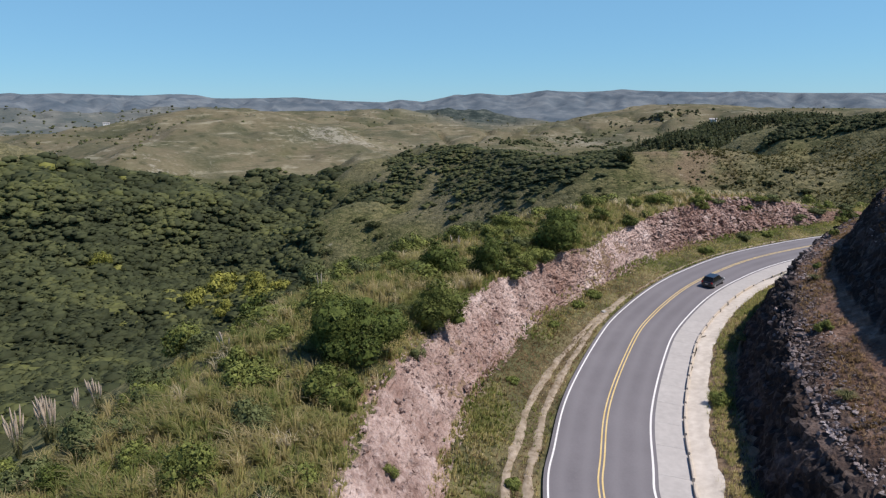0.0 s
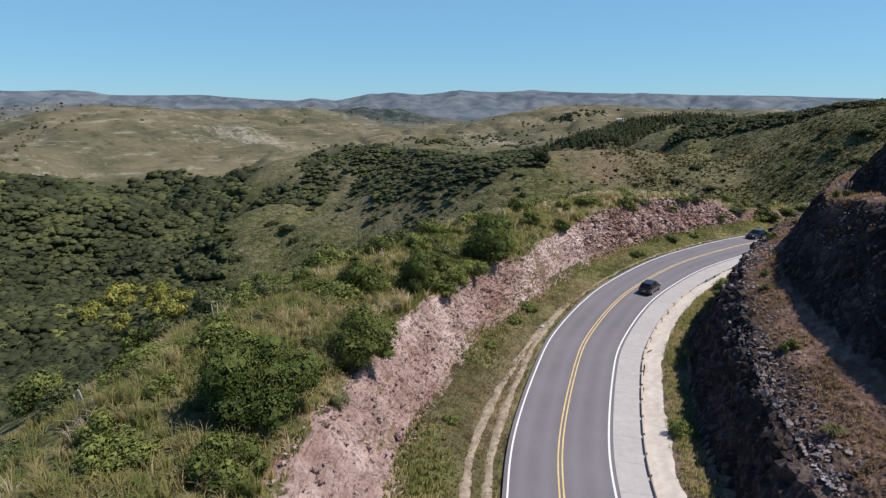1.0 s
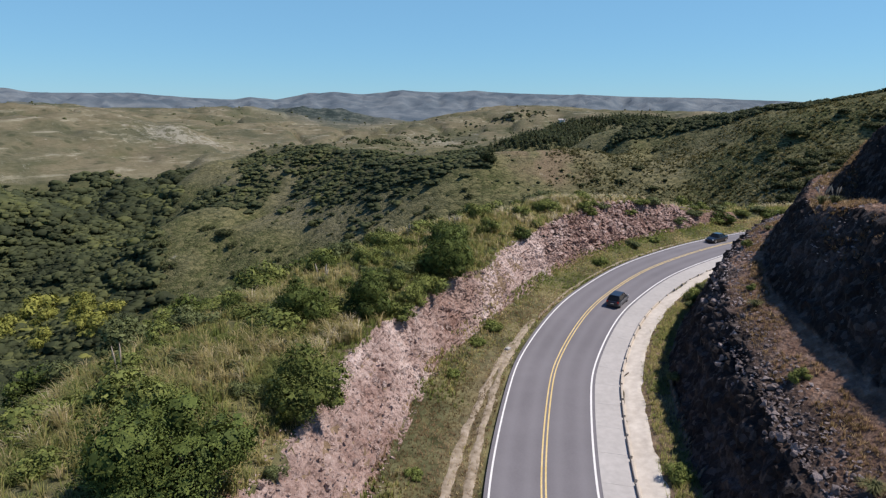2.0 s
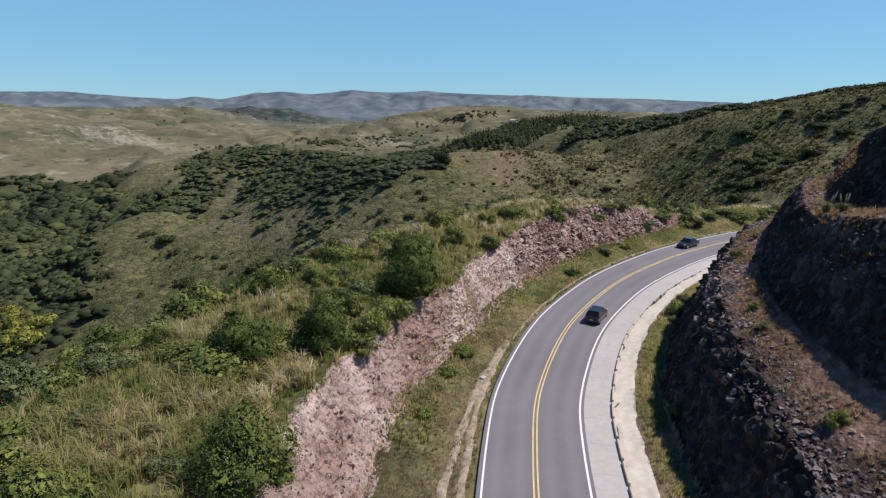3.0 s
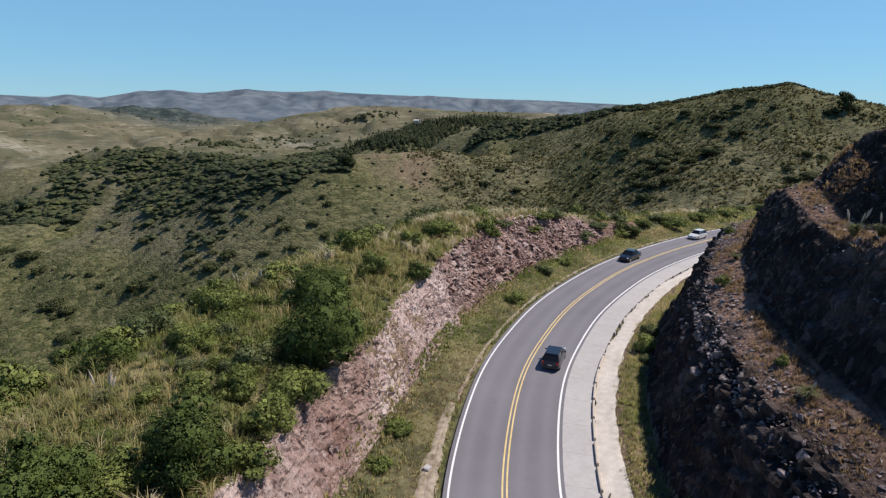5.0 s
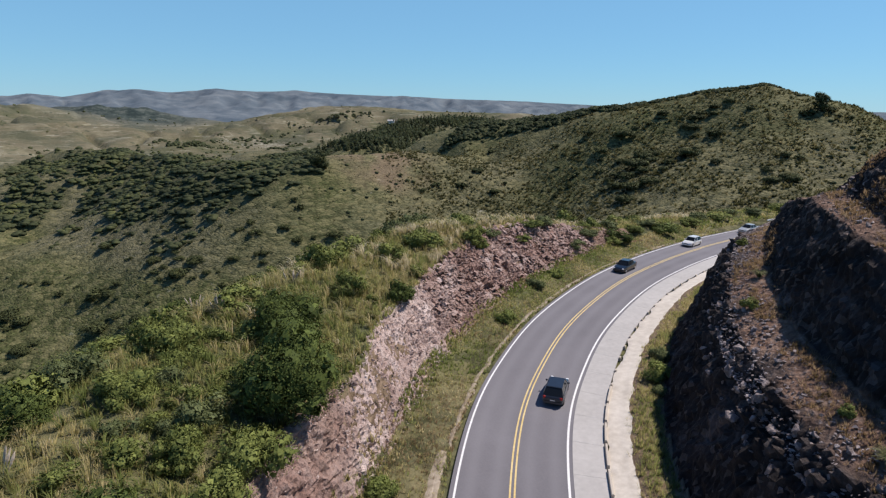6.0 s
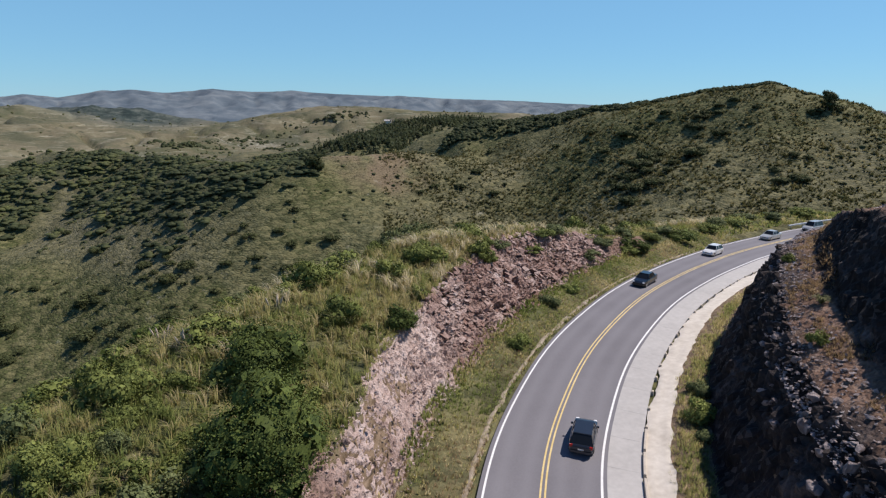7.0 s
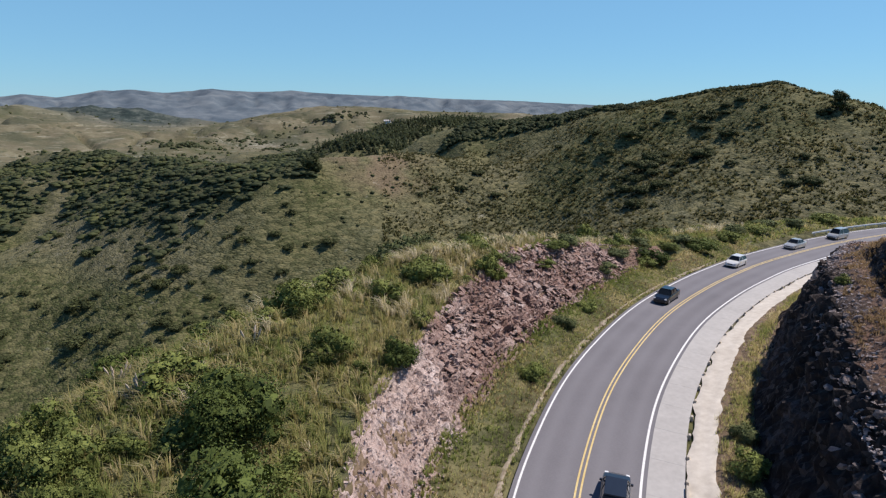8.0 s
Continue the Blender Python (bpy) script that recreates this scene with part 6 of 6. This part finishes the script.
        for x in (f - 0.78, r + 0.72):
            bm = bmesh.new()
            bmesh.ops.create_cone(bm, cap_ends=True, segments=20, radius1=0.31, radius2=0.31, depth=0.2, matrix=Matrix.Translation((x, y * 0.76, 0.31)) @ pose(0, 0, 0, 90))
            bmesh.ops.bevel(bm, geom=[e for e in bm.edges if abs(e.calc_face_angle(0)) > 1], offset=0.03, segments=2, affect="EDGES")
            wheel = part("wheel", bm_mesh("wheel", bm), TYRE, root)
            bm = bmesh.new()
            bmesh.ops.create_cone(bm, cap_ends=True, segments=14, radius1=0.2, radius2=0.17, depth=0.03, matrix=Matrix.Translation((x, y * 0.87, 0.31)) @ pose(0, 0, 0, 90 * y))
            part("rim", bm_mesh("rim", bm), RIM, wheel, "silver rim")
    part("front_bumper", bm_mesh("front_bumper", block(f - 0.16, f + 0.04, -0.72, 0.72, 0.28, 0.5, 0.05)), TRIM if shape == "van" else colour, root)
    part("rear_bumper", bm_mesh("rear_bumper", block(r - 0.05, r + 0.14, -0.74, 0.74, 0.3, 0.55, 0.05)), TRIM if shape == "van" else colour, root)
    part("grille", bm_mesh("grille", block(f - 0.02, f + 0.02, -0.35, 0.35, 0.5, 0.6, 0.01)), TRIM, root)
    part("number_plate", bm_mesh("number_plate", block(r - 0.065, r - 0.045, -0.2, 0.2, 0.56, 0.67, 0.005)), PLATE, root)
    return tagged(root, label, "car", "cars on the road")


def drive(ob, s, d, back=False):
    x, y = road_xy(s, d)
    tx, ty = np.interp(s, RS, RT[:, 0]), np.interp(s, RS, RT[:, 1])
    grade = math.atan2(float(road_z(s + 2) - road_z(s - 2)), 4.0)
    turn = math.degrees(math.atan2(ty, tx)) + (180 if back else 0)
    ob.matrix_basis = Matrix.Translation((float(x), float(y), float(road_z(s)) - 0.035 * d + 0.005)) @ pose(0, 0, 0, 0, -math.degrees(grade) * (-1 if back else 1), turn)


drive(car("dark blue-grey hatchback driving uphill on the road", paint("dark_grey_paint", (0.035, 0.042, 0.055)), "hatch"), 150.5, 2.2)
drive(car("black sedan coming down the road", paint("black_paint", (0.012, 0.014, 0.02)), "sedan"), 189.5, -1.8, True)
drive(car("white hatchback coming down the road", paint("white_paint_car", (0.75, 0.75, 0.74), 0.0), "hatch"), 211.5, -1.8, True)
drive(car("pale silver sedan coming down the road", paint("silver_paint", (0.52, 0.52, 0.5), 0.3), "sedan"), 230.0, -1.8, True)
drive(car("silver passenger van coming down the road", paint("silver_van_paint", (0.5, 0.5, 0.49), 0.3), "van"), 243.5, -1.8, True)

# ---- guard rail ----
STEEL = speckled("galvanised_steel", (0.45, 0.45, 0.45), (0.62, 0.62, 0.62), 3.0, 0.45, 0.0, metal=0.6)


def guard_rail():
    root = tagged(new("guard_rail"), "galvanised steel guard rail on short posts beyond the verge", "guard rail")
    s = np.arange(241, 292, 1.0)
    rings = []
    for u in s:
        ring = []
        for d, z in ((-4.75, 0.42), (-4.68, 0.48), (-4.74, 0.56), (-4.68, 0.64), (-4.75, 0.72), (-4.79, 0.72), (-4.79, 0.42)):
            x, y = road_xy(u, d)
            ring.append((float(x), float(y), float(road_z(u)) + 0.16 + z))
        rings.append(ring)
    part("rail", bm_mesh("rail", loft(rings)), STEEL, root)
    for u in np.arange(242, 291, 3.8):
        x, y = road_xy(u, -4.86)
        z = float(road_z(u))
        bm = block(float(x) - 0.06, float(x) + 0.06, float(y) - 0.06, float(y) + 0.06, z - 0.3, z + 0.86, 0.01)
        part("post", bm_mesh("post", bm), STEEL, root)


guard_rail()

# ---- far houses ----
WALL, ROOF, DARK = speckled("white_render", (0.7, 0.69, 0.66), (0.82, 0.81, 0.78), 1.0, 0.9, 0.05), speckled("tin_roof", (0.35, 0.33, 0.32), (0.5, 0.48, 0.46), 1.0, 0.6, 0.0), plain("dark_window", (0.02, 0.022, 0.025), 0.2)


def house(x, y, turn, long, deep, high, label):
    root = new("house")
    part("wall", bm_mesh("wall", block(-long / 2, long / 2, -deep / 2, deep / 2, -2.5, high, 0.02)), WALL, root)
    bm = bmesh.new()
    p = [bm.verts.new(v) for v in ((-long / 2 - 0.4, -deep / 2 - 0.4, high), (long / 2 + 0.4, -deep / 2 - 0.4, high), (long / 2 + 0.4, deep / 2 + 0.4, high), (-long / 2 - 0.4, deep / 2 + 0.4, high), (-long / 2 - 0.4, 0, high + 1.4), (long / 2 + 0.4, 0, high + 1.4))]
    for fc in ((0, 1, 5, 4), (2, 3, 4, 5), (0, 4, 3), (1, 2, 5), (0, 3, 2, 1)):
        bm.faces.new([p[k] for k in fc])
    part("roof", bm_mesh("roof", bm), ROOF, root)
    for k in range(3):
        wx = (k - 1) * long * 0.3
        part("window", bm_mesh("window", block(wx - 0.6, wx + 0.6, -deep / 2 - 0.04, -deep / 2 + 0.1, 1.0, 2.2, 0.01)), DARK, root)
    root.matrix_basis = Matrix.Translation((x, y, land_at(x, y))) @ pose(0, 0, 0, 0, 0, turn)
    return tagged(root, label, "house", "far houses")


house(322, 662, -30, 7, 6, 6.5, "white house beside the pine plantation")
house(-668, 1330, 25, 13, 6, 3.2, "long white farmhouse on the far slope")
house(-350, 700, 25, 6, 6, 6, "small white hut among the trees")


# ---- loose rocks, last ----
def rock_meshes(material, count, seed):
    out = []
    for k in range(count):
        rng = random.Random(seed + k)
        bm = bmesh.new()
        for _ in range(14):
            v = Vector((rng.gauss(0, 1), rng.gauss(0, 1), rng.gauss(0, 1))).normalized()
            bm.verts.new((v.x * 0.5, v.y * 0.36, v.z * 0.3))
        bmesh.ops.convex_hull(bm, input=bm.verts)
        for v in [v for v in bm.verts if not v.link_faces]:
            bm.verts.remove(v)
        out.append(bm_mesh("rock", bm, material))
    return out


def loose_rocks(root, material, rows, seed):
    meshes = rock_meshes(material, 10, seed)
    rng = random.Random(seed)
    for k, (s, d, z, size) in enumerate(rows):
        x, y = road_xy(s, d)
        ob = new("rock", meshes[k % len(meshes)])
        ob.parent = root
        ob.matrix_basis = Matrix.Translation((float(x), float(y), z)) @ pose(0, 0, 0, rng.uniform(0, 360), rng.uniform(0, 360), rng.uniform(0, 360)) @ Matrix.Scale(size, 4)


def rock_rows():
    rng = np.random.default_rng(77)
    s = 88 + 108 * rng.random(290)
    toe, slope = left_toe(s), left_slope(s)
    width = (left_side(s, -toe - 3) - road_z(s)) / slope
    d = -(toe + width * (0.02 + 0.93 * rng.random(290) ** 1.2))
    z = np.minimum(cutting(s, d), left_side(s, d)) + 0.02
    loose_rocks(LEFT_FACE, PINK_ROCK, list(zip(s, d, z.tolist(), (0.25 + 0.6 * rng.random(290) ** 2).tolist())), 700)
    s = 95 + 95 * rng.random(290)
    d = np.where(rng.random(290) < 0.88, 13.0 + 2.8 * rng.random(290) ** 1.3, 20.8 + 2.6 * rng.random(290))
    z = np.minimum(cutting(s, d), right_side(s, d)) + 0.05
    loose_rocks(RIGHT_FACE, RUBBLE, list(zip(s, d, z.tolist(), (0.28 + np.where(d < 14.8, 0.75, 0.4) * rng.random(290) ** 2.0).tolist())), 800)
    # slabs lying on the layered part of the face
    n = 1500
    s = 156 + 38 * rng.random(n)
    toe, slope = left_toe(s), left_slope(s)
    width = (left_side(s, -toe - 3) - road_z(s)) / slope
    d = -(toe + 0.2 + (width - 0.6) * rng.random(n))
    x, y = road_xy(s, d)
    z = np.minimum(cutting(s, d), left_side(s, d)) + 0.12
    tx, ty = np.interp(s, RS, RT[:, 0]), np.interp(s, RS, RT[:, 1])
    size = 0.18 + 0.46 * rng.random(n) ** 2
    along = np.c_[tx, ty, 0.25 * rng.normal(size=n)]
    over = np.c_[-ty, tx, 0.35 + 0.3 * rng.normal(size=n)]
    corner = np.array([(i, j, k) for k in (-1, 1) for j in (-1, 1) for i in (-1, 1)], float)[None] * (1 + 0.3 * rng.normal(size=(n, 8, 1)) * (1, 1, 0.3))
    v = np.c_[x, y, z][:, None] + size[:, None, None] * (corner[:, :, :1] * 0.6 * along[:, None] + corner[:, :, 1:2] * 0.45 * over[:, None] + corner[:, :, 2:] * np.array((0, 0, 0.16)))
    f = np.array([(0, 1, 3, 2), (4, 6, 7, 5), (0, 4, 5, 1), (2, 3, 7, 6), (0, 2, 6, 4), (1, 5, 7, 3)])[:, ::-1]
    ob = new("slabs", quads_mesh("slabs", v.reshape(-1, 3), (np.arange(n)[:, None, None] * 8 + f[None]).reshape(-1, 4), [PINK_ROCK], False))
    set_float(ob.data, "strata", np.repeat(0.25 + 0.6 * rng.random(n), 8))
    ob.parent = LEFT_FACE
    ob["kind"] = "stuff"
    tagged(ob, "broken slabs of pink rock on the layered face")
    # scree too small to pick apart
    for root, mat, n, side in ((LEFT_FACE, PINK_ROCK, 10000, -1), (RIGHT_FACE, RUBBLE, 6500, 1)):
        s = 70 + 132 * rng.random(n)
        if side < 0:
            toe, slope = left_toe(s), left_slope(s)
            width = (left_side(s, -toe - 3) - road_z(s)) / slope
            d = -(toe - 0.5 + (width + 0.3) * rng.random(n))
            fine = (s > 148) | (rng.random(n) < 0.45)
            s, d = s[fine], d[fine]
            n = len(s)
            z = np.minimum(cutting(s, d), left_side(s, d))
        else:
            d = np.where(rng.random(n) < 0.85, 13.8 + 3.2 * rng.random(n) ** 2.4, 20.6 + 3.6 * rng.random(n))
            z = np.minimum(cutting(s, d), right_side(s, d))
        x, y = road_xy(s, d)
        size = (0.05 + 0.14 * rng.random(n) ** 2) if side < 0 else (0.06 + 0.17 * rng.random(n) ** 2)
        tri = rng.normal(size=(n, 6, 3))
        tri /= np.linalg.norm(tri, axis=2)[:, :, None]
        octa = np.array([(1, 0, 0), (-1, 0, 0), (0, 1, 0), (0, -1, 0), (0, 0, 1), (0, 0, -1)], float)
        v = (octa[None] * 0.75 + tri * 0.45) * size[:, None, None] * (0.5 + 1.0 * rng.random((n, 1, 3))) * (1, 1, 0.55) + np.c_[x, y, z + 0.05][:, None, :]
        f = np.array([(0, 2, 4), (2, 1, 4), (1, 3, 4), (3, 0, 4), (2, 0, 5), (1, 2, 5), (3, 1, 5), (0, 3, 5)])
        faces = (np.arange(n)[:, None, None] * 6 + f[None]).reshape(-1, 3)
        me = quads_mesh("scree", v.reshape(-1, 3), faces, [mat], False)
        if side < 0:
            set_float(me, "strata", np.repeat(0.6 * smoothstep(146, 164, s) * rng.random(n), 6))
        ob = new("scree", me)
        ob.parent = root
        ob["kind"] = "stuff"
        tagged(ob, "small broken stones lying on the rock face")


rock_rows()
